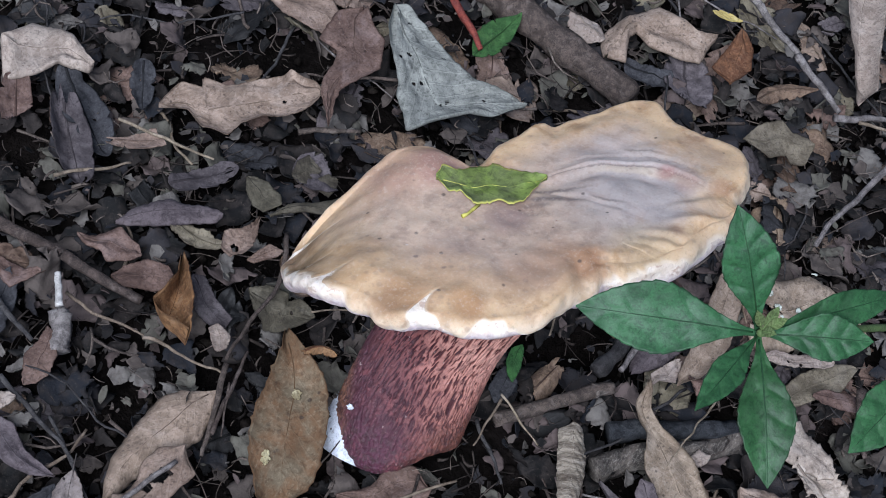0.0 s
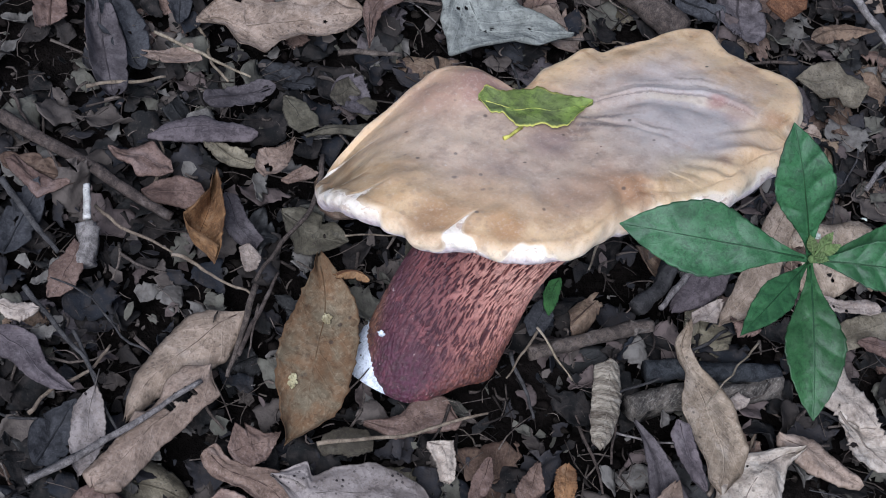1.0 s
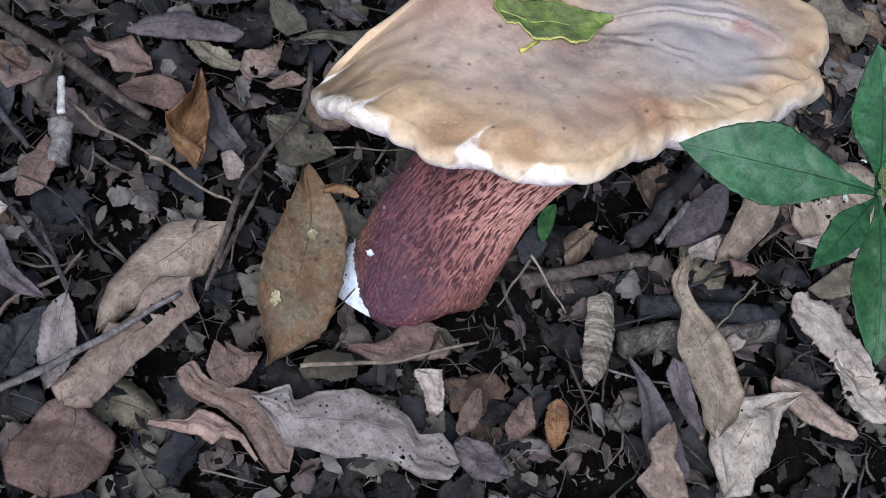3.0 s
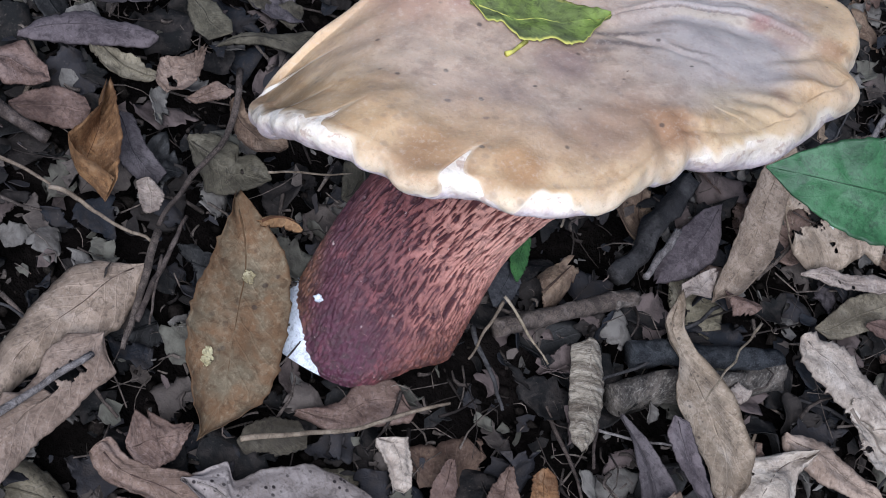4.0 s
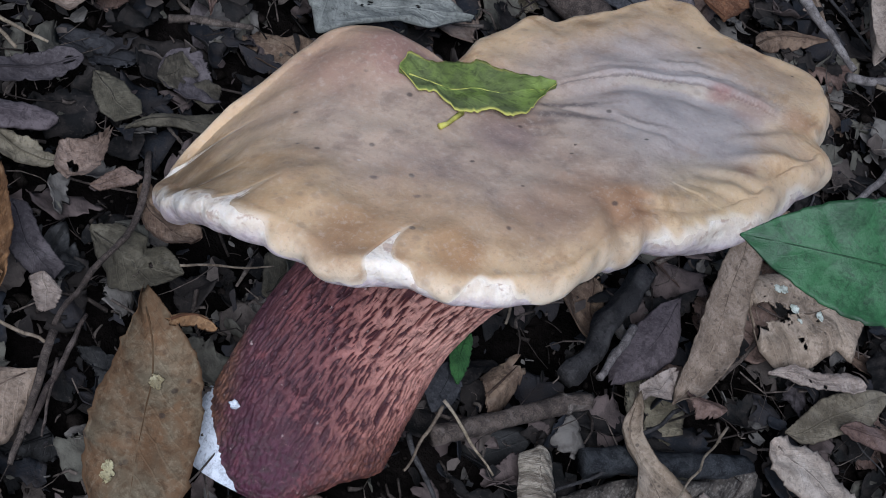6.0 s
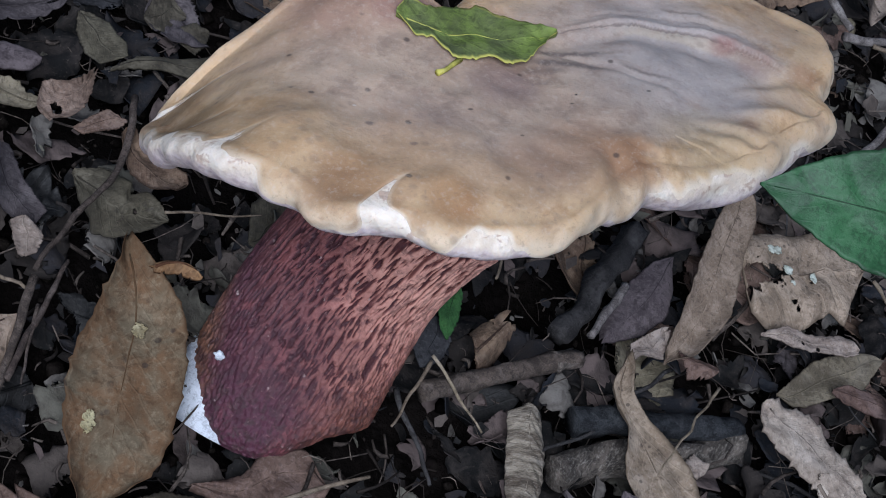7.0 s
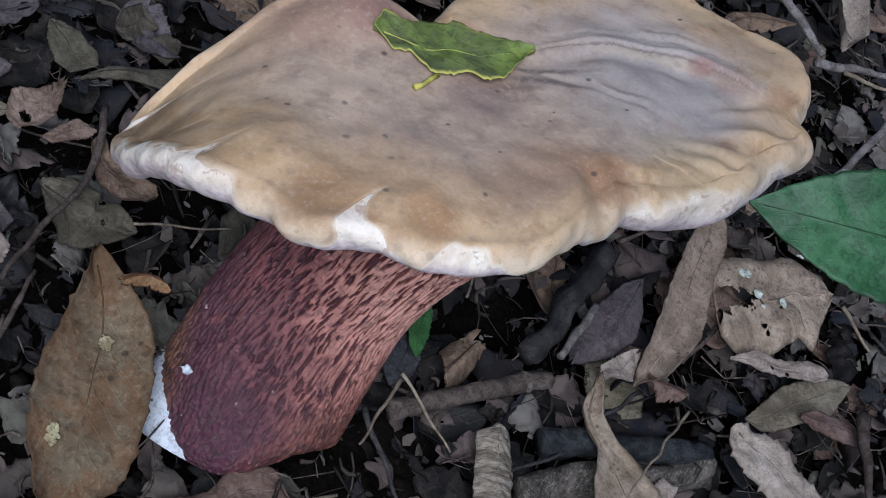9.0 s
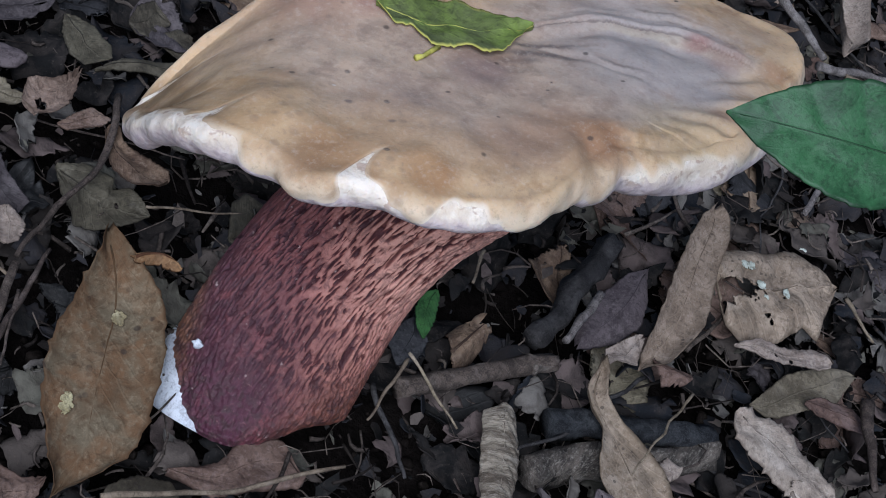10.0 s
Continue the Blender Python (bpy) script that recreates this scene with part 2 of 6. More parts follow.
def tube_bm(points, radii, sides=8, rough=0.0, seed=0):
    """A closed tube along a line of points."""
    bm = bmesh.new()
    rings = []
    side = None
    for i, p in enumerate(points):
        d = (points[min(i + 1, len(points) - 1)] - points[max(i - 1, 0)]).normalized()
        side = (side - d * side.dot(d)).normalized() if side else d.orthogonal().normalized()
        other = d.cross(side)
        ring = []
        for k in range(sides):
            a = 2 * math.pi * k / sides
            r = radii[i] * (1 + rough * n3(seed + 3 * math.cos(a), 3 * math.sin(a), i * 0.16) + 0.35 * rough * n3(seed + 7 * math.cos(a), 7 * math.sin(a), i * 0.45))
            ring.append(bm.verts.new(p + (side * math.cos(a) + other * math.sin(a)) * r))
        rings.append(ring)
    for a, b in zip(rings, rings[1:]):
        for k in range(sides):
            bm.faces.new((a[k], a[(k + 1) % sides], b[(k + 1) % sides], b[k]))
    bm.faces.new(rings[0][::-1])
    bm.faces.new(rings[-1])
    return bm


STYLE = {
    "lance": lambda t: math.sin(math.pi * t ** 0.85) ** 0.85,
    "oval": lambda t: math.sin(math.pi * t ** 0.9) ** 0.55,
    "oak": lambda t: math.sin(math.pi * t ** 0.85) ** 0.55,
    "ovate": lambda t: math.sin(math.pi * t ** 0.74) ** 0.78,
    "elliptic": lambda t: (0.10 + 0.90 * smooth(0.02, 0.60, t)) * (1 - max(0.0, (t - 0.50) / 0.50) ** 2.1),
    "scrap": lambda t: 0.35 + 0.65 * math.sin(math.pi * t) ** 0.4,
}


def torn_lines(seed, cuts):
    """Straight tears that take a piece off a blade: direction and distance from its middle."""
    rng = random.Random(int(seed * 1000) + 7)
    lines = []
    for _ in range(cuts):
        a = rng.uniform(0, 6.283)
        lines.append((math.cos(a), math.sin(a), rng.uniform(0.20, 0.40)))
    return lines


def blade_z(t, u, L, W, curl, cup, wave, seed):
    """Height of a blade: curled along, cupped across, a little crumpled."""
    z = curl * L * ((2 * t - 1) ** 2 - 0.35) + cup * W * (u * u - 0.3)
    return z + wave * W * (1.5 * n3(t * 2.2, u * 1.1, seed * 2.7) + 0.55 * n3(t * 6, u * 2.2, seed * 1.3) + 0.15 * n3(t * 15, u * 5, seed))


def blade_y(t, L, bend, snake):
    return L * (bend * math.sin(math.pi * t) + snake * math.sin(2 * math.pi * t))


def thicken(bm, uv, thick):
    """Gives a sheet an underside and an edge."""
    top = bm.faces[:]
    rim = [(e.verts[0], e.verts[1]) for e in bm.edges if len(e.link_faces) == 1]
    low = {v: bm.verts.new(v.co - Vector((0, 0, thick))) for v in bm.verts[:]}
    for f in top:
        g = bm.faces.new([low[v] for v in reversed(f.verts)])
        for a, b in zip(g.loops, reversed(f.loops[:])):
            a[uv].uv = b[uv].uv
    for a, b in rim:
        bm.faces.new((a, b, low[b], low[a]))


def leaf_bm(L, W, style="lance", seed=0, curl=0.1, cup=0.2, wave=0.05, bend=0.0, teeth=0.0, ragged=0.1, hole=0.0, nu=10, nv=26, thick=0.00028, cuts=0, snake=0.0, ribs=0.0):
    """A leaf blade along x, its middle at the origin: outline by style, torn, then curled along and cupped across."""
    bm = bmesh.new()
    uv = bm.loops.layers.uv.new("UVMap")
    grid, half = [], STYLE[style]
    cut = style == "scrap"
    rng = random.Random(int(seed * 1000))
    tears = [(rng.random(), rng.uniform(0.015, 0.06), rng.uniform(0.3, 2.4) * ragged, side) for side in (0, 1) for _ in range(4)]
    for j in range(nv + 1):
        t = j / nv
        w = max(0.02, half(t))
        row = []
        for i in range(nu + 1):
            u = 2 * i / nu - 1
            edge = 1 + ragged * 1.2 * n3(seed * 7.3, t * 2.5 + 9 * (u > 0), seed) + 0.22 * ragged * n3(seed * 3.1, t * 14, 4 * (u > 0))
            for t0, wd, depth, side in tears:
                if side == (u > 0) and abs(t - t0) < wd:
                    edge -= min(0.7, depth) * (1 - abs(t - t0) / wd)
            if style == "oak":
                q = t * (2.3 + 1.2 * abs(n3(seed, 0.5, 2))) + 1.1 * n3(seed * 2.3, t * 1.9, 6 * (u > 0)) + 0.5 * (u > 0)
                edge *= 0.74 + 0.34 * abs(math.sin(math.pi * q)) ** 0.6 * (1 + 0.5 * n3(seed, t * 3, 3 + (u > 0)))
            edge += 0.16 * ragged * n3(seed * 5.1, t * 37, 2 * (u > 0))
            if teeth:
                edge += teeth * ((t * 13 + 0.3 * (u > 0)) % 1.0 - 0.4)
            x = (t - 0.5) * L
            if cut:
                x *= 1 + 0.35 * n3(seed + 5.5, u * 2.2, 3 * (t > 0.5)) * abs(2 * t - 1)
            row.append(bm.verts.new((x, u * w * edge * W / 2, 0)))
        grid.append(row)
    for j in range(nv):
        for i in range(nu):
            t, u = (j + 0.5) / nv, 2 * (i + 0.5) / nu - 1
            if hole and n3(t * L * 180 + seed, u * W * 90, seed * 1.9) > 0.62 - 0.5 * hole and abs(u) > 0.12:
                continue
            f = bm.faces.new((grid[j][i], grid[j][i + 1], grid[j + 1][i + 1], grid[j + 1][i]))
            for lp, (a, b) in zip(f.loops, ((i, j), (i + 1, j), (i + 1, j + 1), (i, j + 1))):
                lp[uv].uv = (a / nu, b / nv)
    bmesh.ops.delete(bm, geom=[v for v in bm.verts if not v.link_faces], context="VERTS")
    for cx, cy, far in torn_lines(seed, cuts):
        n = Vector((cx / L, cy / W, 0))
        p = n * (far / n.length_squared)
        bmesh.ops.bisect_plane(bm, geom=bm.verts[:] + bm.edges[:] + bm.faces[:], plane_co=p, plane_no=n, dist=1e-7, clear_outer=True)
        n.normalize()
        along = Vector((-n.y, n.x, 0))
        for v in bm.verts:
            if abs((v.co - p).dot(n)) < 1e-6:
                s = v.co.dot(along)
                v.co += n * (0.12 * W * n3(s * 220, seed, cx) + 0.06 * W * n3(s * 700, seed, cy) - 0.03 * W)
    for v in bm.verts:
        t, u = v.co.x / L + 0.5, 2 * v.co.y / W
        v.co.z = blade_z(t, u, L, W, curl, cup, wave, seed)
        if ribs:
            v.co.z += ribs * (abs(math.sin(math.pi * (6 * (t - 0.13 * abs(u) ** 0.7)))) ** 0.5 - 0.5) * smooth(0.03, 0.2, abs(u))
        v.co.y += blade_y(min(max(t, 0), 1), L, bend, snake)
    thicken(bm, uv, thick)
    bmesh.ops.recalc_face_normals(bm, faces=bm.faces)
    return bm


def rib_bm(L, W, r, curl, cup, bend, stalk, wave=0.0, seed=0, cuts=0, snake=0.0):
    """The midrib of a blade made with the same numbers, with the stalk in front of it."""
    lo, hi = -stalk, 1.0
    for cx, cy, far in torn_lines(seed, cuts):
        if cx > 0.01:
            hi = min(hi, 0.5 + far / cx)
        if cx < -0.01:
            lo = max(lo, 0.5 + far / cx)
    lo, hi = lo + 0.03, hi - 0.04
    pts = []
    for j in range(19):
        t = lo + (hi - lo) * j / 18
        s = min(max(t, 0), 1)
        pts.append(Vector(((t - 0.5) * L, blade_y(s, L, bend, snake), blade_z(s, 0, L, W, curl, cup, wave, seed) - r * 0.15)))
    return tube_bm(pts, [r * (1.15 - 0.8 * j / 18) for j in range(19)], 6)


leaf_count = [0]


def fallen_leaf(colour, x0, y0, x1, y1, w, label, style="lance", z=0.004, curl=0.08, cup=0.12, wave=0.12, bend=0.0, teeth=0.0, ragged=0.15,
                hole=0.10, roll=0.0, pitch=0.0, stalk=0.0, rib=True, fine=False, stretch=1.06, name="fallen_leaf", material=None, cuts=None, snake=0.0):
    """A fallen leaf that lies from (x0, y0) to (x1, y1)."""
    leaf_count[0] += 1
    seed = leaf_count[0] * 1.37
    L = math.hypot(x1 - x0, y1 - y0) * stretch
    if cuts is None:
        cuts = {"oak": 1, "scrap": 2, "oval": 1}.get(style, 0)
    L, w = L * (1 + 0.07 * cuts), w * (1 + 0.07 * cuts)
    bm = leaf_bm(L, w, style, seed, curl, cup, wave, bend, teeth, ragged, hole, *((44, 72) if fine else (26, 60)), cuts=cuts, snake=snake)
    ob = link_mesh(name, bm, material or LEAF[colour])
    ob.matrix_basis = pose((x0 + x1) / 2, (y0 + y1) / 2, z, roll, -pitch, math.degrees(math.atan2(y1 - y0, x1 - x0)))
    if rib:
        part("midrib", rib_bm(L, w, 0.0003 + 0.010 * w, curl, cup, bend, stalk, wave, seed, cuts, snake), material or LEAF[colour], ob)
    return tagged(ob, label, "leaf", "fallen leaves on the forest floor")


def side_at(stations, t, end):
    """Distance of a leaf's edge from its axis in millimetres, from stations (part of the length, distance)."""
    pts = [(0.0, end)] + [p for p in stations if 0.0 < p[0] < 1.0] + [(1.0, end)]
    for (t0, a), (t1, b) in zip(pts, pts[1:]):
        if t <= t1:
            return a + (b - a) * (t - t0) / max(1e-4, t1 - t0)
    return end


def shaped_bm(L, left, right, seed, curl=0.0, cup=0.0, wave=0.06, rim=0.0, teeth=0.0, ribs=0, holes=(), stalk=0.0, thick=0.00028):
    """A blade along x with an edge of its own on either side, and the line of its midrib; holes: part of the length, distance, radius."""
    W = 0.001 * (max(p[1] for p in left) - min(p[1] for p in right))
    nu, nv = (64, 120) if holes else (22, 64)
    bm = bmesh.new()
    uv = bm.loops.layers.uv.new("UVMap")

    def edges(t):
        out = []
        for k, (st, end) in enumerate(((right, -0.3), (left, 0.3))):
            e = 0.25 * side_at(st, max(0, t - 0.012), end) + 0.5 * side_at(st, t, end) + 0.25 * side_at(st, min(1, t + 0.012), end)
            fade = smooth(0, 0.06, t) * (1 - smooth(0.94, 1, t))
            e += fade * (0.35 * n3(seed, t * 21, 5 * k) + 0.18 * n3(seed, t * 55, 7 * k))
            if teeth:
                q = t * 8 + 0.9 * n3(seed, t * 4, 3 + k) + 0.5 * k
                e += (1 if k else -1) * fade * teeth * (1.2 + n3(seed, t * 9, k)) * ((1 - q % 1.0) ** 4 - 0.15)
            out.append(e)
        return min(out[0], out[1] - 0.3), out[1]

    def height(t, u):
        h = blade_z(t, u, L, W, curl, cup, wave, seed) + rim * W * abs(u) ** 5
        if ribs:
            h += 0.0004 * abs(math.sin(math.pi * (ribs * (t - 0.16 * abs(u))))) ** 0.6
        return h
    grid, mids = [], []
    for j in range(nv + 1):
        t = j / nv
        lo, hi = edges(t)
        mids.append((t, 0.0005 * (lo + hi)))
        grid.append([bm.verts.new(((t - 0.5) * L, 0.001 * (lo + (hi - lo) * i / nu), height(t, 2 * i / nu - 1))) for i in range(nu + 1)])
    for j in range(nv):
        for i in range(nu):
            c = (grid[j][i].co + grid[j + 1][i + 1].co) / 2
            if any(math.hypot(c.x - (t - 0.5) * L, c.y - 0.001 * d) < 0.001 * r * (1 + 0.8 * n3(c.x * 900, c.y * 900, seed)) for t, d, r in holes):
                continue
            f = bm.faces.new((grid[j][i], grid[j][i + 1], grid[j + 1][i + 1], grid[j + 1][i]))
            for lp, (a, b) in zip(f.loops, ((i, j), (i + 1, j), (i + 1, j + 1), (i, j + 1))):
                lp[uv].uv = (a / nu, b / nv)
    bmesh.ops.delete(bm, geom=[v for v in bm.verts if not v.link_faces], context="VERTS")
    thicken(bm, uv, thick)
    bmesh.ops.recalc_face_normals(bm, faces=bm.faces)
    r = 0.00012 + 0.0045 * W
    line, reach = [], nv // 16
    for k in range(reach, nv - reach + 1, reach):
        near = [m for _, m in mids[k - reach:k + reach + 1]]
        m = sum(near) / len(near)
        if any(abs(mids[k][0] - t) * L < 0.0012 * q and abs(1000 * m - d) < 1.2 * q for t, d, q in holes):
            if len(line) > 4:
                break
            line = []
            continue
        line.append(Vector(((mids[k][0] - 0.5) * L, m, height(mids[k][0], 0) - 0.5 * r)))
    if stalk > 0.1:
        line = [line[0] + (line[0] - line[2]).normalized() * stalk * L] + line
    elif stalk:
        line.append(line[-1] + (line[-1] - line[-3]).normalized() * stalk * L)
    n = len(line)
    return bm, tube_bm(line, [r * (1.1 - 0.75 * k / n) for k in range(n)], 6)


def shaped_leaf(colour, x0, y0, x1, y1, left, right, label, z=0.005, material=None, **form):
    """A fallen leaf that lies from (x0, y0) to (x1, y1)."""
    leaf_count[0] += 1
    bm, rib = shaped_bm(math.hypot(x1 - x0, y1 - y0), left, right, leaf_count[0] * 1.37, **form)
    ob = link_mesh("fallen_leaf", bm, material or LEAF[colour])
    ob.matrix_basis = pose((x0 + x1) / 2, (y0 + y1) / 2, z, 0, 0, math.degrees(math.atan2(y1 - y0, x1 - x0)))
    part("midrib", rib, material or LEAF[colour], ob)
    return tagged(ob, label, "leaf", "fallen leaves on the forest floor")


def twig(x0, y0, x1, y1, w, kind="bark", label="", z=0.004, z2=None, wiggle=0.05, taper=0.6, name="twig", sides=8, rough=0.25, segs=16, category="twig", end=""):
    leaf_count[0] += 1
    s = leaf_count[0] * 2.1
    a, b = Vector((x0, y0, z)), Vector((x1, y1, z if z2 is None else z2))
    d = b - a
    across = Vector((-d.y, d.x, 0))
    pts, radii = [], []
    for i in range(segs + 1):
        t = i / segs
        pts.append(a + d * t + across * wiggle * (n3(s, t * 2.2, 0) + 0.25 * n3(s, t * 7, 1)) + Vector((0, 0, d.length * wiggle * 0.5 * n3(s, t * 3, 7))))
        radii.append(w / 2 * (1 - (1 - taper) * t) * (1 + 0.18 * n3(s, t * 14, 2)))
    ob = link_mesh(name, tube_bm(pts, radii, sides, rough, s), TWIG[kind])
    if end:
        n = segs - 4
        part("broken_end", tube_bm([pts[k] + Vector((0, 0, 0.0002)) for k in range(n, segs + 1)], [radii[k] * (1.06 - 0.12 * (k - n)) for k in range(n, segs + 1)], sides, 0.7, s + 3), TWIG[end], ob, "pale splintered end")
    return tagged(ob, label or "thin dry brown twig lying on the leaf litter", category, "twigs in the leaf litter")


# ---- ground: one sheet to the horizon ----
def build_ground():
    n, reach, b = 420, 0.13, 6.3
    s = np.linspace(-1, 1, n)
    axis = reach * np.sinh(b * s)
    verts = []
    for y in axis + 0.08:
        for x in axis:
            near = math.exp(-((x * x + y * y) / 0.5))
            h = -0.012 + near * (0.004 * n3(x * 40, y * 40, 0) + 0.0025 * n3(x * 130, y * 130, 4))
            verts.append((x, y, h + (1 - near) * 0.05 * n3(x * 0.6, y * 0.6, 9) * min(1, math.hypot(x, y) / 3)))
    faces = [(j * n + i, j * n + i + 1, (j + 1) * n + i + 1, (j + 1) * n + i) for j in range(n - 1) for i in range(n - 1)]
    me = bpy.data.meshes.new("ground")
    me.from_pydata(verts, [], faces)
    me.shade_smooth()
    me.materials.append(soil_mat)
    tagged(new("ground", me), "dark crumbly forest soil under leaf litter", "ground", kind="structure")


build_ground()

# ---- the mushroom ----
CAP = Matrix(((0.9525, 0.0, -0.3047, 0.0121), (0.0371, 0.9925, 0.1160, 0.0484), (0.3024, -0.1218, 0.9453, 0.0825), (0, 0, 0, 1)))
# lobed outline of the cap: degrees and radius in millimetres
RIM = [(-163, 71.8), (-155, 72.0), (-146, 70), (-135, 66), (-128, 62), (-122, 58.5), (-115, 56.5), (-106, 49.5), (-98, 46.5), (-89, 42.5), (-76, 36),
       (-58, 26.5), (-48, 23.8), (-25, 23.8), (9, 36), (24, 42.5), (34, 51.5), (41, 52.5), (50, 61), (59, 65), (69, 62.5), (77, 60.5), (87, 66), (101, 52.5),
       (112, 45), (116, 46.5), (130, 39.5), (148, 34.5), (158, 35), (163, 43), (169, 49), (178, 53.5), (188, 60)]


def rim_radius(deg):
    """The outline's radius in metres, smoothly between its lobes."""
    d = (deg + 163) % 360 - 163
    k = 0
    while k < len(RIM) - 1 and RIM[k + 1][0] <= d:
        k += 1
    pts = [RIM[(k + q) % len(RIM)] for q in (-1, 0, 1, 2)]
    a1 = pts[1][0]
    ang = [(p[0] - a1 + 180) % 360 - 180 for p in pts]
    t = ((d - a1 + 180) % 360 - 180) / ang[2]
    m1 = (pts[2][1] - pts[0][1]) / (ang[2] - ang[0]) * ang[2]
    m2 = (pts[3][1] - pts[1][1]) / (ang[3] - ang[1]) * ang[2]
    r = (2 * t ** 3 - 3 * t * t + 1) * pts[1][1] + (t ** 3 - 2 * t * t + t) * m1 + (3 * t * t - 2 * t ** 3) * pts[2][1] + (t ** 3 - t * t) * m2
    x, y = r * math.cos(radians(deg)), r * math.sin(radians(deg))
    return 0.001 * (r + 0.8 * n3(x * 0.13, y * 0.13, 3) + 0.3 * n3(x * 0.30, y * 0.30, 8))


def droop(x, y):
    """Height of the cap's skin over its flat plane."""
    h = -21 * max(0.0, -x - 0.034) ** 2 * smooth(0.010, -0.020, y)
    h += 0.0045 * math.exp(-(((x + 0.042) / 0.012) ** 2 + ((y - 0.004) / 0.010) ** 2))
    h -= 0.0018 * math.exp(-(((x + 0.020) / 0.010) ** 2 + ((y - 0.010) / 0.008) ** 2))
    line = y - 0.0338 + 22 * (x - 0.019) ** 2
    along = smooth(-0.012, 0.0, x) * (1 - smooth(0.026, 0.034, x))
    h += along * (0.0006 * math.exp(-((line - 0.0010) / 0.0012) ** 2) - 0.0006 * math.exp(-(line / 0.0004) ** 2) - 0.0011 * math.exp(-((line + 0.0042) / 0.0030) ** 2))
    h -= along * 0.0004 * math.exp(-((line - 0.0045) / 0.0004) ** 2)
    h += along * 0.00014 * n3(x * 700, 3, 0) * math.exp(-((line + 0.0015) / 0.0012) ** 2)
    h -= 0.0004 * math.exp(-((y - 0.0125 + 6 * (x - 0.012) ** 2) / 0.0008) ** 2) * smooth(-0.012, -0.004, x) * (1 - smooth(0.008, 0.020, x))
    h += 0.0011 * n3(x * 60, y * 60, 0) + 0.0005 * n3(x * 190, y * 190, 5)
    return h


# tears of the skin at the margin: degrees, widths to both sides, depth, lean and its reach
TEARS = [(-162, 1.8, 2.0, 0.12, 1.5, 4), (-146, 1.6, 1.6, 0.06, 1.0, 3), (-135.5, 1.8, 2.0, 0.07, 1.2, 3), (-107, 4.2, 4.2, 0.175, 6.0, 9)]
# where the skin ends round the margin: degrees, and 1 at the top of the rim to 1.5 at its foot
SKIN_END = [(-180, 1.36), (-168, 1.30), (-160, 1.23), (-151, 1.13), (-142, 1.11), (-135, 1.06), (-131, 1.08), (-127, 1.18), (-123, 1.30), (-118, 1.37), (-113, 1.34), (-108, 1.20),
            (-102, 1.24), (-97, 1.28), (-93, 1.11), (-88, 1.13), (-84, 1.28), (-78, 1.36), (-64, 1.36), (-52, 1.27), (-38, 1.22), (-24, 1.18), (-8, 1.12), (5, 1.12),
            (10, 1.27), (18, 1.24), (23, 1.17), (28, 1.30), (34, 1.40), (60, 1.42), (140, 1.40), (152, 1.20), (168, 1.20), (176, 1.36), (180, 1.36)]


def skin_edge(deg):
    """Where the skin ends along the profile: 1 is the top of the rim, 1.5 its foot."""
    d = (deg + 180) % 360 - 180
    rim = rim_radius(deg)
    rx, ry = rim * math.cos(radians(d)), rim * math.sin(radians(d))
    e = 1.36
    for (a, p), (b, q) in zip(SKIN_END, SKIN_END[1:]):
        if a <= d <= b:
            e = p + (q - p) * smooth(a, b, d)
    e += 0.08 * n3(rx * 200, ry * 200, 0) + 0.05 * n3(rx * 420, ry * 420, 4)
    for a, before, after, depth, lean, reach in TEARS:
        q = (a - d) / before if d < a else (d - a) / after
        if q < 1:
            e -= max(0.0, e - 1 + depth) * (1 - q) ** 1.2
    return e


def lean_of(deg, p):
    """How far the tears turn the skin sideways, in degrees."""
    d = (deg + 180) % 360 - 180
    return -sum(lean * smooth(1.3, 1 - depth, p) * smooth(0.4, 0.7, p) * math.exp(-((d - a) / reach) ** 2) for a, before, after, depth, lean, reach in TEARS)


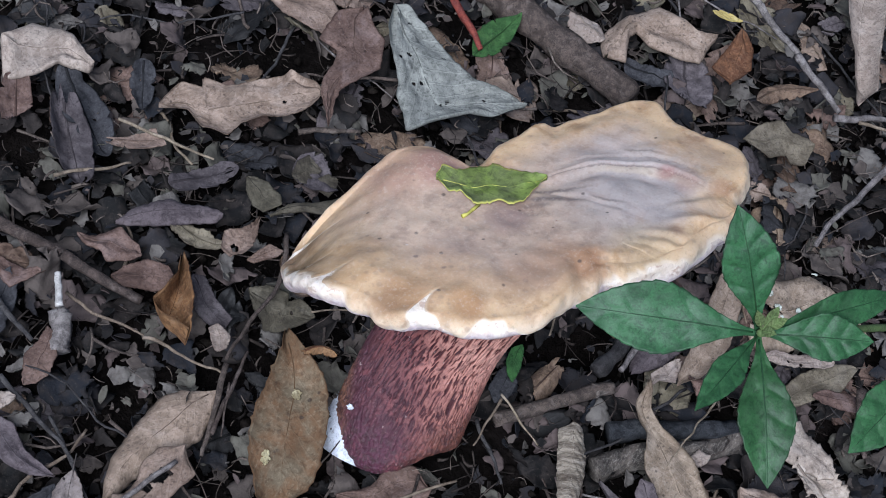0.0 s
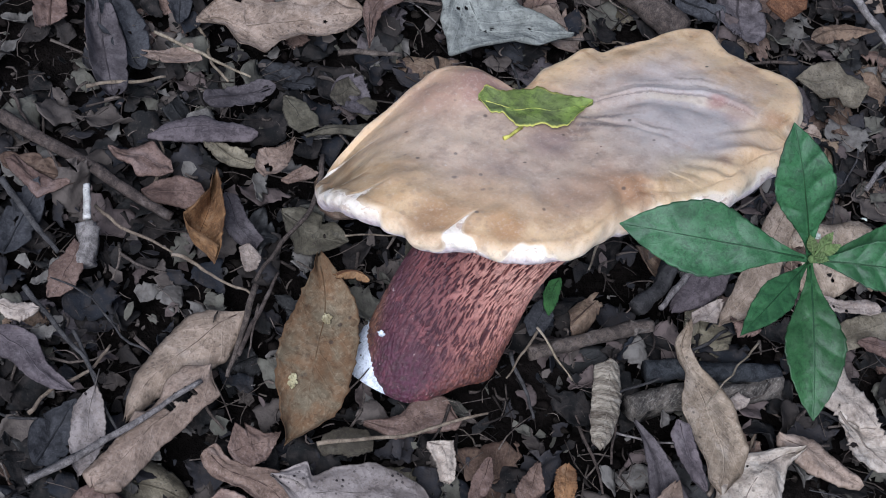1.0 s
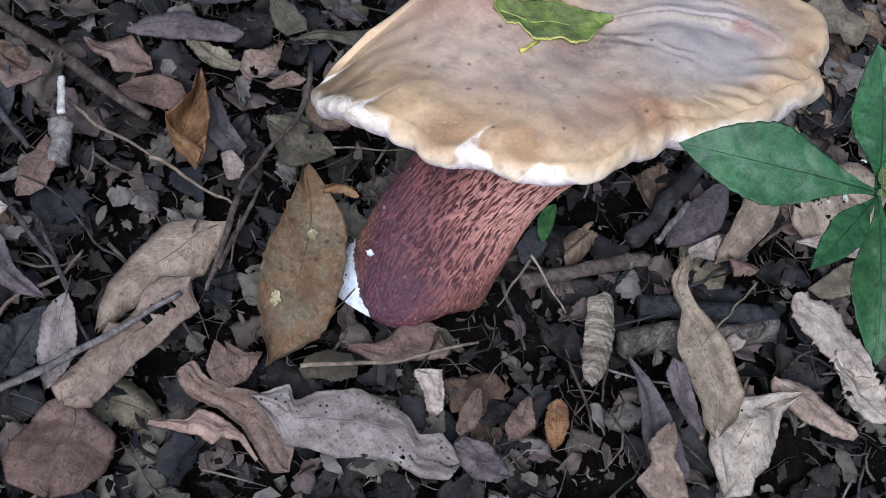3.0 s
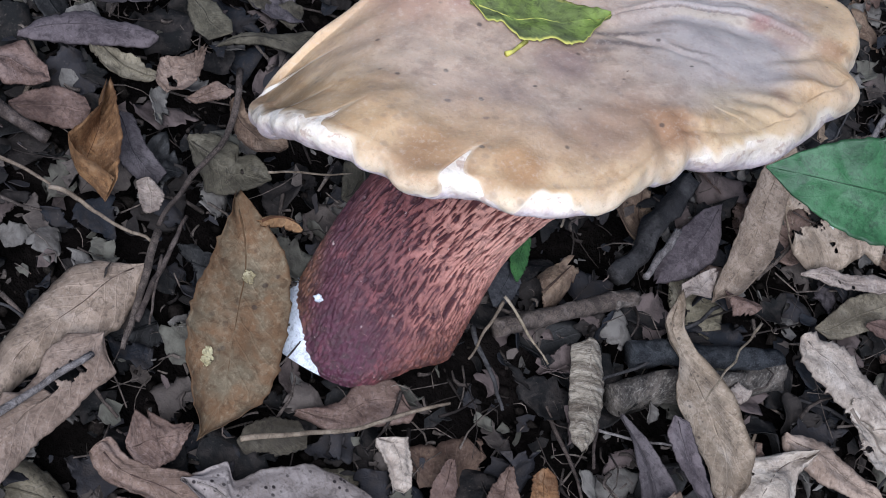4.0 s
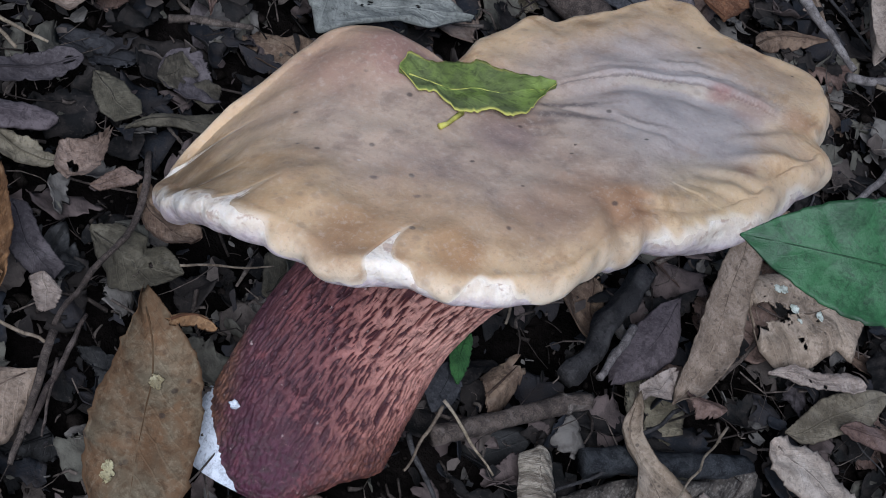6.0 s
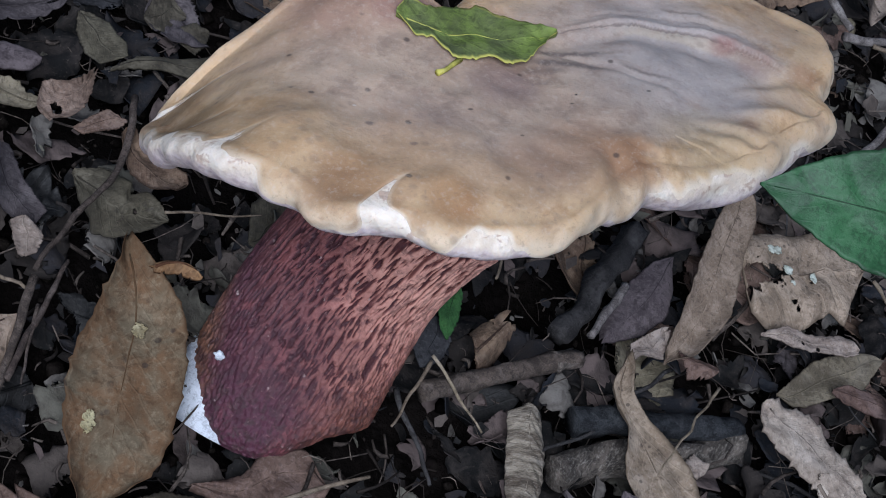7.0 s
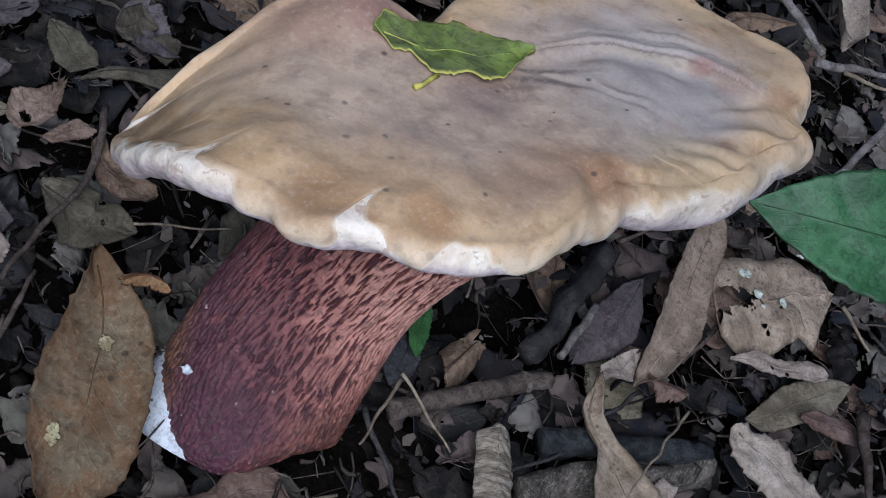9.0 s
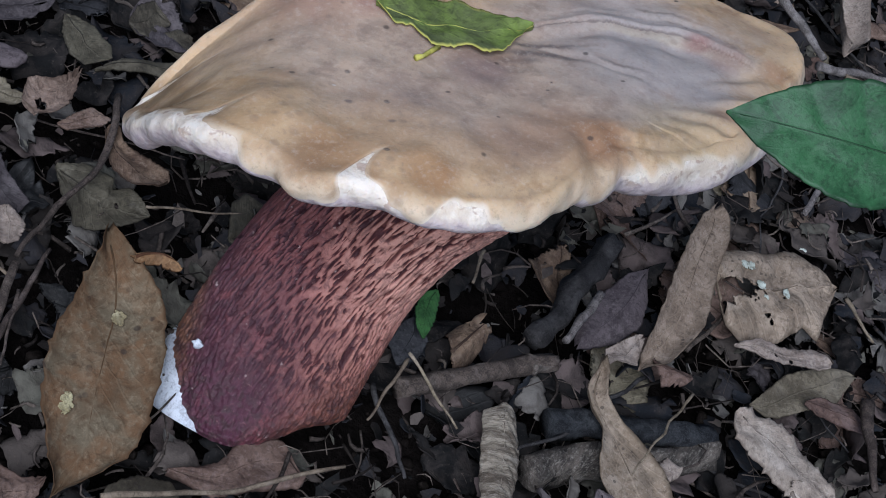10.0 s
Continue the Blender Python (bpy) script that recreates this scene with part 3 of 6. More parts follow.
def cap_point(deg, p, lift=0.0):
    """A point of the cap's surface: p from 0 (centre) over 1 (rim) to 1.5 (under the rim) and 2.5 (at the stem)."""
    a = radians(deg)
    r = rim_radius(deg)
    d = (deg + 180) % 360 - 180
    thick = 0.0030 + 0.0008 * smooth(-165, -150, d) * (1 - smooth(-132, -122, d)) + 0.0014 * smooth(-68, -48, d) * (1 - smooth(30, 60, d)) + 0.0005 * n3(deg * 0.12, 5, 5)
    inner = r - thick
    if p <= 1:
        q = inner * p
        x, y = q * math.cos(a), q * math.sin(a)
        z = droop(x, y) - 0.0012 * smooth(0.82, 1.0, p) + 0.0011 * n3(deg * 0.07, p * 2, 1) * smooth(0.6, 0.95, p)
        folds = smooth(0, 12, d) * (1 - smooth(36, 50, d))
        z += 0.00045 * folds * smooth(0.55, 0.95, p) * math.sin(d * 0.62 + 2.5 * p + 2.5 * n3(d * 0.1, p * 2, 4))
        return Vector((x, y, z + lift))
    edge = Vector((inner * math.cos(a), inner * math.sin(a), 0))
    top = droop(edge.x, edge.y) - 0.0012 + 0.0011 * n3(deg * 0.07, 2, 1)
    if p <= 1.5:
        b = (p - 1) * 2 * math.pi
        swell = 0.0009 * n3(inner * math.cos(a) * 260, inner * math.sin(a) * 260, p * 4) + 0.0009 * n3(inner * math.cos(a) * 110, inner * math.sin(a) * 110, p * 3)
        out = (thick + lift + swell) * math.sin(b) + 0.0005 * n3(inner * math.cos(a) * 150, inner * math.sin(a) * 150, p * 2 + 7)
        return Vector((math.cos(a) * (inner + out), math.sin(a) * (inner + out), top - thick + (thick + lift) * math.cos(b)))
    s = p - 1.5
    q = inner * (1 - s) + 0.016 * s
    centre = Vector((-0.008, 0.006, 0)) * s
    z = (top - 2 * thick) * (1 - s) ** 1.5 - 0.014 * smooth(0, 1, s) + 0.0006 * n3(q * 400 * math.cos(a), q * 400 * math.sin(a), 2)
    return Vector((math.cos(a) * q, math.sin(a) * q, z)) + centre


def cap_skin_material():
    m, nt, b = nodes_of("cap_skin", 0.62, 0.3)
    c = coords(nt, spread=False)
    broad = noise_tex(nt, c, 42, 4, 0.55, 0.8)
    mid = noise_tex(nt, c, 150, 8, 0.70, 0.3)
    fine = noise_tex(nt, c, 1000, 4, 0.7)
    streak_c = coords(nt, spread=False, squash=(0.35, 1.6, 1))
    streak = noise_tex(nt, streak_c, 130, 5, 0.65, 0.6)
    sep = nt.nodes.new("ShaderNodeSeparateXYZ")
    nt.links.new(c, sep.inputs[0])

    def blot(x, y, r, wobble=0.5):
        """A soft stain of radius r round (x, y) of the cap, with a ragged outline."""
        dx = math_node(nt, "SUBTRACT", sep.outputs[0], x)
        dy = math_node(nt, "SUBTRACT", sep.outputs[1], y)
        if r < 0.003:
            turned = math_node(nt, "MULTIPLY", math_node(nt, "MULTIPLY_ADD", dx, 0.81, math_node(nt, "MULTIPLY", dy, 0.60)), 0.85)
            dy = math_node(nt, "MULTIPLY", math_node(nt, "MULTIPLY_ADD", dx, -0.60, math_node(nt, "MULTIPLY", dy, 0.81)), 1.25)
            dx, r = turned, 0.45 * r
            wobble = 1.3
        d = math_node(nt, "SQRT", math_node(nt, "ADD", math_node(nt, "MULTIPLY", dx, dx), math_node(nt, "MULTIPLY", dy, dy)))
        d = math_node(nt, "MULTIPLY_ADD", math_node(nt, "SUBTRACT", mid, 0.5), wobble * 2 * r, d)
        return math_node(nt, "SUBTRACT", 1.0, ramp(nt, d, 0.25 * r, r))
    col = mix(nt, ramp(nt, broad, 0.35, 0.65), (0.455, 0.340, 0.250), (0.365, 0.268, 0.205))
    col = mix(nt, math_node(nt, "MULTIPLY", ramp(nt, mid, 0.48, 0.64), 0.7), col, (0.27, 0.195, 0.150))
    col = mix(nt, math_node(nt, "MULTIPLY", blot(0.0167, 0.0257, 0.036, 0.3), 0.72), col, (0.375, 0.345, 0.335))
    col = mix(nt, math_node(nt, "MULTIPLY", ramp(nt, streak, 0.58, 0.72), 0.14), col, (0.16, 0.125, 0.115))
    # dark streaks that fan out from under the leaf
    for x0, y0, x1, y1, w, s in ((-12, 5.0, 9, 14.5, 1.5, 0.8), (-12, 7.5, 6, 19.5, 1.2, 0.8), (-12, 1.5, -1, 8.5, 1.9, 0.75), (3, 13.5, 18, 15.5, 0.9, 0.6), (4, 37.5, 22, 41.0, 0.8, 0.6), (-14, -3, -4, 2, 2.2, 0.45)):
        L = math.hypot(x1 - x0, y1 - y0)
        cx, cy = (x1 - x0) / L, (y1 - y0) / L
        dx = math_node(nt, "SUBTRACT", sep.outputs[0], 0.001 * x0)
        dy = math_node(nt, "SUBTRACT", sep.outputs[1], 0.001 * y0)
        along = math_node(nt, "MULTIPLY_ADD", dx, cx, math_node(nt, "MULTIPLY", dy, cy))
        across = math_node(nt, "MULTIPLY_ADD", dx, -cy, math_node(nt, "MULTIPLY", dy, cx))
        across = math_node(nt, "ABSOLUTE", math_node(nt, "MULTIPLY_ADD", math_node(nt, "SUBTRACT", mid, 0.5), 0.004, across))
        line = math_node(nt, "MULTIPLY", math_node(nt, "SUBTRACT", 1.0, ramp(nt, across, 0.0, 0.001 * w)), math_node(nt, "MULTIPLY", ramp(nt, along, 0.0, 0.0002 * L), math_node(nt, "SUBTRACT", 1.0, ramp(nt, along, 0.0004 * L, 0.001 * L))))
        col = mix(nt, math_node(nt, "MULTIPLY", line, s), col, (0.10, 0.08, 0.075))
    # an old crack: a cream lip along a curved crease, reddish below it
    bow = math_node(nt, "SUBTRACT", sep.outputs[0], 0.019)
    crease = math_node(nt, "ADD", math_node(nt, "SUBTRACT", sep.outputs[1], 0.0338), math_node(nt, "MULTIPLY", math_node(nt, "MULTIPLY", bow, bow), 22.0))
    crease = math_node(nt, "MULTIPLY_ADD", math_node(nt, "SUBTRACT", mid, 0.5), 0.0016, crease)
    reach = math_node(nt, "MULTIPLY", ramp(nt, sep.outputs[0], -0.004, 0.006), math_node(nt, "SUBTRACT", 1.0, ramp(nt, sep.outputs[0], 0.024, 0.032)))
    lip = math_node(nt, "MULTIPLY", math_node(nt, "MULTIPLY", ramp(nt, crease, -0.0034, -0.0022), math_node(nt, "SUBTRACT", 1.0, ramp(nt, crease, -0.0006, 0.0002))), reach)
    col = mix(nt, math_node(nt, "MULTIPLY", lip, 0.55), col, (0.50, 0.41, 0.30))
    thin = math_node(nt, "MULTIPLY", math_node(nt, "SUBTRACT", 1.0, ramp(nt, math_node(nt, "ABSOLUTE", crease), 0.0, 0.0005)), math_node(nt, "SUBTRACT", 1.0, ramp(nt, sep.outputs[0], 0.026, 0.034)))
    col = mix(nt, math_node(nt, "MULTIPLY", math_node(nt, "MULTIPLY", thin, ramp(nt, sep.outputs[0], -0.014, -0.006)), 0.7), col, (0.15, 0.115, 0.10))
    # the margin is warmer and paler
    at = nt.nodes.new("ShaderNodeAttribute")
    at.attribute_name = "margin"
    warm = ramp(nt, math_node(nt, "MULTIPLY_ADD", math_node(nt, "SUBTRACT", mid, 0.5), 0.22, at.outputs["Fac"]), 0.62, 0.98)
    col = mix(nt, math_node(nt, "MULTIPLY", warm, 0.85), col, (0.58, 0.400, 0.225))
    rust = math_node(nt, "MULTIPLY", warm, ramp(nt, noise_tex(nt, c, 75, 6, 0.65, 0.8), 0.48, 0.64))
    col = mix(nt, math_node(nt, "MULTIPLY", rust, 0.75), col, (0.34, 0.195, 0.085))
    rimw = ramp(nt, math_node(nt, "MULTIPLY_ADD", math_node(nt, "SUBTRACT", mid, 0.5), 0.3, at.outputs["Fac"]), 1.02, 1.3)
    col = mix(nt, rimw, col, (0.68, 0.55, 0.40))
    patches = ramp(nt, noise_tex(nt, c, 62, 6, 0.62, 0.7), 0.50, 0.64)
    col = mix(nt, math_node(nt, "MULTIPLY", patches, 0.42), col, (0.30, 0.195, 0.135))
    ends = nt.nodes.new("ShaderNodeAttribute")
    ends.attribute_name = "end"
    frayed = math_node(nt, "MULTIPLY_ADD", math_node(nt, "SUBTRACT", mid, 0.5), 0.08, ends.outputs["Fac"])
    col = mix(nt, math_node(nt, "SUBTRACT", 1.0, ramp(nt, frayed, 0.005, 0.075)), col, (0.74, 0.64, 0.51))
    stains = ((-56, -34, 8, 0.85, (0.22, 0.14, 0.07)), (-64, -22, 8, 0.8, (0.23, 0.15, 0.08)), (-46, -44, 6, 0.5, (0.29, 0.185, 0.095)), (-19, -45, 4, 0.6, (0.30, 0.18, 0.09)), (-11, -46, 3, 0.5, (0.30, 0.18, 0.09)), (-50, -8, 14, 0.4, (0.33, 0.22, 0.16)),
              (-24.7, -43.6, 10, 0.9, (0.235, 0.125, 0.062)), (-7.8, -39.3, 7.5, 0.9, (0.27, 0.135, 0.058)), (-30.3, -45.5, 2.5, 0.7, (0.28, 0.16, 0.09)), (-46, -42, 9, 0.55, (0.31, 0.20, 0.10)),
              (12.9, -10.9, 8.5, 0.9, (0.27, 0.135, 0.066)), (8, -16, 13, 0.6, (0.36, 0.22, 0.13)), (19, 33.0, 4, 0.7, (0.28, 0.14, 0.12)), (25, 31.5, 6, 0.5, (0.29, 0.17, 0.14)),
              (29, 11, 3, 0.7, (0.26, 0.15, 0.10)), (34.6, 34.4, 5, 0.7, (0.33, 0.19, 0.11)), (-12, -4, 9, 0.6, (0.23, 0.155, 0.14)), (0, -24, 9, 0.5, (0.33, 0.20, 0.12)), (-20, -22, 10, 0.4, (0.27, 0.20, 0.165)), (24, 1.6, 12, 0.5, (0.48, 0.36, 0.20)), (-16, -36, 17, 0.6, (0.46, 0.295, 0.16)), (-38, -40, 18, 0.5, (0.44, 0.30, 0.17)),
              (-44, 2, 17, 0.6, (0.33, 0.205, 0.15)), (-36, 4, 10, 0.75, (0.27, 0.15, 0.12)), (-46, -3, 9, 0.5, (0.27, 0.165, 0.125)), (-2, -30, 8, 0.35, (0.36, 0.22, 0.11)),
              (-26.6, -29.4, 2.2, 0.75, (0.13, 0.10, 0.09)), (-18.4, -30.2, 1.8, 0.6, (0.15, 0.11, 0.10)), (-14, -15.6, 1.2, 0.8, (0.07, 0.055, 0.05)), (11.1, 46.3, 1.1, 0.95, (0.03, 0.025, 0.02)), (29.9, 50.2, 1.0, 0.95, (0.03, 0.025, 0.02)),
              (0.2, -2.7, 1.2, 0.8, (0.07, 0.055, 0.05)), (10.7, 9.0, 1.0, 0.8, (0.06, 0.05, 0.045)), (-4.1, -17.6, 1.0, 0.7, (0.08, 0.06, 0.05)), (-42, -26, 1.4, 0.7, (0.11, 0.09, 0.08)), (-30.8, -25.9, 0.8, 0.8, (0.62, 0.55, 0.47)))
    for x, y, r, s, tone in stains:
        col = mix(nt, math_node(nt, "MULTIPLY", blot(0.001 * x, 0.001 * y, 0.001 * r), s), col, tone)
    # small dark specks
    v = nt.nodes.new("ShaderNodeTexVoronoi")
    v.inputs["Scale"].default_value = 170
    nt.links.new(c, v.inputs["Vector"])
    dot = math_node(nt, "SUBTRACT", 1.0, ramp(nt, v.outputs["Distance"], 0.05, 0.13))
    dash_c = coords(nt, spread=False, squash=(0.9, 1.15, 1))
    dash = nt.nodes.new("ShaderNodeTexVoronoi")
    dash.inputs["Scale"].default_value = 330
    nt.links.new(dash_c, dash.inputs["Vector"])
    dashes = math_node(nt, "MULTIPLY", math_node(nt, "SUBTRACT", 1.0, ramp(nt, dash.outputs["Distance"], 0.15, 0.34)), ramp(nt, noise_tex(nt, c, 75, 3), 0.44, 0.56))
    col = mix(nt, math_node(nt, "MULTIPLY", dashes, 0.28), col, (0.17, 0.125, 0.10))
    gate = ramp(nt, noise_tex(nt, c, 110, 2), 0.47, 0.54)
    col = mix(nt, math_node(nt, "MULTIPLY", math_node(nt, "MULTIPLY", dot, gate), math_node(nt, "MULTIPLY", math_node(nt, "SUBTRACT", 1.0, ramp(nt, at.outputs["Fac"], 0.88, 1.0)), 0.75)), col, (0.06, 0.045, 0.04))
    col = mix(nt, math_node(nt, "MULTIPLY", ramp(nt, fine, 0.5, 0.72), 0.32), col, (0.54, 0.46, 0.39))
    col = mix(nt, math_node(nt, "MULTIPLY", math_node(nt, "SUBTRACT", 1.0, ramp(nt, fine, 0.30, 0.46)), 0.30), col, (0.20, 0.145, 0.12))
    nt.links.new(col, b.inputs["Base Color"])
    b.inputs["Subsurface Weight"].default_value = 0.08
    b.inputs["Subsurface Radius"].default_value = (0.003, 0.0015, 0.001)
    bump(nt, b, math_node(nt, "MULTIPLY_ADD", streak, 0.25, math_node(nt, "MULTIPLY_ADD", fine, 0.35, mid)), 0.5, 0.0005)
    return m


def flesh_material():
    m, nt, b = nodes_of("white_flesh", 0.65, 0.3)
    c = coords(nt, spread=False)
    n1, n2 = noise_tex(nt, c, 180, 5), noise_tex(nt, c, 700, 4)
    at = nt.nodes.new("ShaderNodeAttribute")
    at.attribute_name = "margin"
    col = mix(nt, ramp(nt, n1, 0.42, 0.62), (0.78, 0.70, 0.60), (0.64, 0.54, 0.43))
    col = mix(nt, math_node(nt, "MULTIPLY", ramp(nt, n2, 0.58, 0.75), 0.45), col, (0.40, 0.32, 0.25))
    pits = ramp(nt, noise_tex(nt, c, 330, 3, 0.6, 0.4), 0.56, 0.64)
    col = mix(nt, math_node(nt, "MULTIPLY", pits, 0.7), col, (0.42, 0.29, 0.22))
    under = ramp(nt, math_node(nt, "MULTIPLY_ADD", math_node(nt, "SUBTRACT", n1, 0.5), 0.3, at.outputs["Fac"]), 1.20, 1.34)
    pores = mix(nt, ramp(nt, n2, 0.42, 0.62), (0.62, 0.53, 0.52), (0.48, 0.39, 0.40))
    col = mix(nt, under, col, pores)
    nt.links.new(col, b.inputs["Base Color"])
    b.inputs["Subsurface Weight"].default_value = 0.15
    b.inputs["Subsurface Radius"].default_value = (0.004, 0.003, 0.002)
    bump(nt, b, math_node(nt, "MULTIPLY_ADD", n2, 0.5, n1), 0.7, 0.0008)
    return m


def cap_mesh(name, profile, material, parent, lift=0.0, n=900):
    """A sheet of the cap's surface; profile gives its p-values at an angle."""
    verts, values, ends = [], [], []
    for k in range(n):
        deg = 360.0 * k / n
        ps = profile(deg)
        last = ps[-1]
        for p in ps:
            verts.append(cap_point(deg + (lean_of(deg, p) if 0.3 < p < 1.5 else 0.0), p, lift * (1 - 0.7 * smooth(last - 0.10, last, p)) if lift else 0.0))
            values.append(p)
            ends.append(last - p)
    m = len(profile(0.0))
    faces = [(k * m + i, (k * m + i + 1), ((k + 1) % n) * m + i + 1, ((k + 1) % n) * m + i) for k in range(n) for i in range(m - 1)]
    me = bpy.data.meshes.new(name)
    me.from_pydata([tuple(v) for v in verts], [], faces)
    me.shade_smooth()
    me.attributes.new("margin", "FLOAT", "POINT").data.foreach_set("value", values)
    me.attributes.new("end", "FLOAT", "POINT").data.foreach_set("value", ends)
    me.materials.append(material)
    ob = new(name, me)
    ob.parent = parent
    return ob


STEM_PTS = [Vector(p) for p in ((0.0032, 0.0150, -0.0085), (0.0014, 0.0230, 0.0003), (0.0000, 0.0321, 0.0096), (0.0000, 0.0415, 0.0225), (0.0025, 0.0475, 0.0400),
                               (0.0055, 0.0510, 0.0550), (0.0080, 0.0530, 0.0690))]
STEM_R = [0.0180, 0.0190, 0.0184, 0.0172, 0.0168, 0.0180, 0.0210]


def spline(values, t):
    x = t * (len(values) - 1)
    k = min(int(x), len(values) - 2)
    f = x - k
    a, b, c, d = values[max(k - 1, 0)], values[k], values[k + 1], values[min(k + 2, len(values) - 1)]
    return (b * 2 + (c - a) * f + (a * 2 - b * 5 + c * 4 - d) * f * f + (b * 3 - a - c * 3 + d) * f ** 3) * 0.5


def stem_frame(t):
    p = spline(STEM_PTS, t)
    d = (spline(STEM_PTS, min(1, t + 0.01)) - spline(STEM_PTS, max(0, t - 0.01))).normalized()
    u = (Vector((1, 0, 0)) - d * d.x).normalized()
    return p, u, d.cross(u), spline(STEM_R, t)


def stem_point(t, a, lift=0.0):
    """A point of the stem: t along it, a round it; its surface a net of long raised ridges."""
    p, u, v, r = stem_frame(t)
    arc, along = a * 0.0175, t * 0.085
    wob = 0.0012 * n3(along * 90, math.cos(a) * 2, math.sin(a) * 2)
    ca, sa = math.cos(a) * 0.0175, math.sin(a) * 0.0175
    skew = 0.0016 * n3(along * 160, ca * 140, sa * 140 + 3)
    q = Vector((ca / 0.00066 + skew * 420, sa / 0.00066 + skew * 420, along / 0.0046))
    pit = smooth(0.0, 0.42, noise.noise(q)) * (0.55 + 0.45 * smooth(-0.3, 0.3, n3(ca * 150, sa * 150, along * 60)))
    pit2 = smooth(0.10, 0.40, noise.noise(q * 1.7 + Vector((7, 3, 1))))
    net = 1 - min(1.0, pit + 0.8 * pit2)
    fade = 0.22 + 0.78 * smooth(0.14, 0.46, t)
    grain = n3(ca * 1400, sa * 1400, along * 900)
    h = (net - 0.7) * 0.0009 * fade + (0.0004 - 0.00022 * fade) * grain
    lump = 0.0010 * n3(math.cos(a) * 1.5 + 5, math.sin(a) * 1.5, along * 45)
    return p + (u * math.cos(a) + v * math.sin(a)) * (r + h + lump + lift), net


def stem_material():
    m, nt, b = nodes_of("stem_flesh", 0.55, 0.35)
    c = coords(nt, spread=False)
    sep = nt.nodes.new("ShaderNodeSeparateXYZ")
    nt.links.new(c, sep.inputs[0])
    n1, n2 = noise_tex(nt, c, 110, 6, 0.65, 0.5), noise_tex(nt, c, 1300, 4, 0.7)
    at = nt.nodes.new("ShaderNodeAttribute")
    at.attribute_name = "net"
    # purple to the left and below, brick red to the right and above; shaded and lit sides are put into these colours
    # too
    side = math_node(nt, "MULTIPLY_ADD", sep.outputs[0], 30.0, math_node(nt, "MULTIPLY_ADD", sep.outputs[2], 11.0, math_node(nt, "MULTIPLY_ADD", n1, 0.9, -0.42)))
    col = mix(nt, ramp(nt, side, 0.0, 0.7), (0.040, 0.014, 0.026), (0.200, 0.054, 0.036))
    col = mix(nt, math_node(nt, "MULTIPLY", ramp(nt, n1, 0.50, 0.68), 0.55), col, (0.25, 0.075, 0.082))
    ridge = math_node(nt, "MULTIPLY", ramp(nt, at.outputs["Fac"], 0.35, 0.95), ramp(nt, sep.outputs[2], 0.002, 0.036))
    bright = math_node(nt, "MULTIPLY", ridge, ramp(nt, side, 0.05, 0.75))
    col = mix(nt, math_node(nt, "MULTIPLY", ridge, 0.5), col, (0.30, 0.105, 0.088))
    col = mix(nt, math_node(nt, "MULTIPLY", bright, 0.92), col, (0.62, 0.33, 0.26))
    # pits of the net: darker pigment, deepened by shade put into the colour
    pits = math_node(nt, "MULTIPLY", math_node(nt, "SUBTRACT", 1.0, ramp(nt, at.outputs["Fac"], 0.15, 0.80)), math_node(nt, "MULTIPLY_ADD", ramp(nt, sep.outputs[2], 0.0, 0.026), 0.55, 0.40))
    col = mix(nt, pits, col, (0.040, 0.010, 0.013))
    # towards the foot: dull purple, then rusty brown beside the bare flesh, with dark earth in the grain
    low = math_node(nt, "SUBTRACT", 1.0, ramp(nt, math_node(nt, "MULTIPLY_ADD", math_node(nt, "SUBTRACT", n1, 0.5), 0.02, sep.outputs[2]), 0.004, 0.022))
    col = mix(nt, math_node(nt, "MULTIPLY", math_node(nt, "MULTIPLY", low, math_node(nt, "SUBTRACT", 1.0, ramp(nt, sep.outputs[0], 0.000, 0.010))), 0.42), col, (0.125, 0.036, 0.062))
    col = mix(nt, math_node(nt, "MULTIPLY", math_node(nt, "MULTIPLY", low, ramp(nt, sep.outputs[0], 0.000, 0.010)), 0.75), col, (0.125, 0.047, 0.028))
    rust = math_node(nt, "MULTIPLY", low, math_node(nt, "SUBTRACT", 1.0, ramp(nt, math_node(nt, "MULTIPLY_ADD", math_node(nt, "SUBTRACT", n1, 0.5), 0.02, sep.outputs[0]), -0.021, -0.013)))
    rust = math_node(nt, "MULTIPLY", rust, math_node(nt, "SUBTRACT", 1.0, ramp(nt, sep.outputs[2], 0.005, 0.015)))
    col = mix(nt, math_node(nt, "MULTIPLY", rust, 0.9), col, (0.20, 0.095, 0.055))
    earthy = math_node(nt, "MULTIPLY", low, ramp(nt, noise_tex(nt, c, 520, 5, 0.75), 0.47, 0.57))
    col = mix(nt, math_node(nt, "MULTIPLY", earthy, 0.75), col, (0.045, 0.026, 0.026))
    col = mix(nt, math_node(nt, "MULTIPLY", ramp(nt, n2, 0.56, 0.72), 0.32), col, (0.36, 0.21, 0.19))
    col = mix(nt, math_node(nt, "MULTIPLY", math_node(nt, "SUBTRACT", 1.0, ramp(nt, n2, 0.30, 0.44)), 0.45), col, (0.04, 0.012, 0.014))
    mottle = ramp(nt, noise_tex(nt, c, 330, 5, 0.7, 0.6), 0.50, 0.62)
    col = mix(nt, math_node(nt, "MULTIPLY", mottle, 0.5), col, (0.035, 0.013, 0.020))
    speck = nt.nodes.new("ShaderNodeTexVoronoi")
    speck.inputs["Scale"].default_value = 620
    nt.links.new(c, speck.inputs["Vector"])
    pale = math_node(nt, "MULTIPLY", math_node(nt, "SUBTRACT", 1.0, ramp(nt, speck.outputs["Distance"], 0.12, 0.22)), ramp(nt, noise_tex(nt, c, 260, 2), 0.57, 0.64))
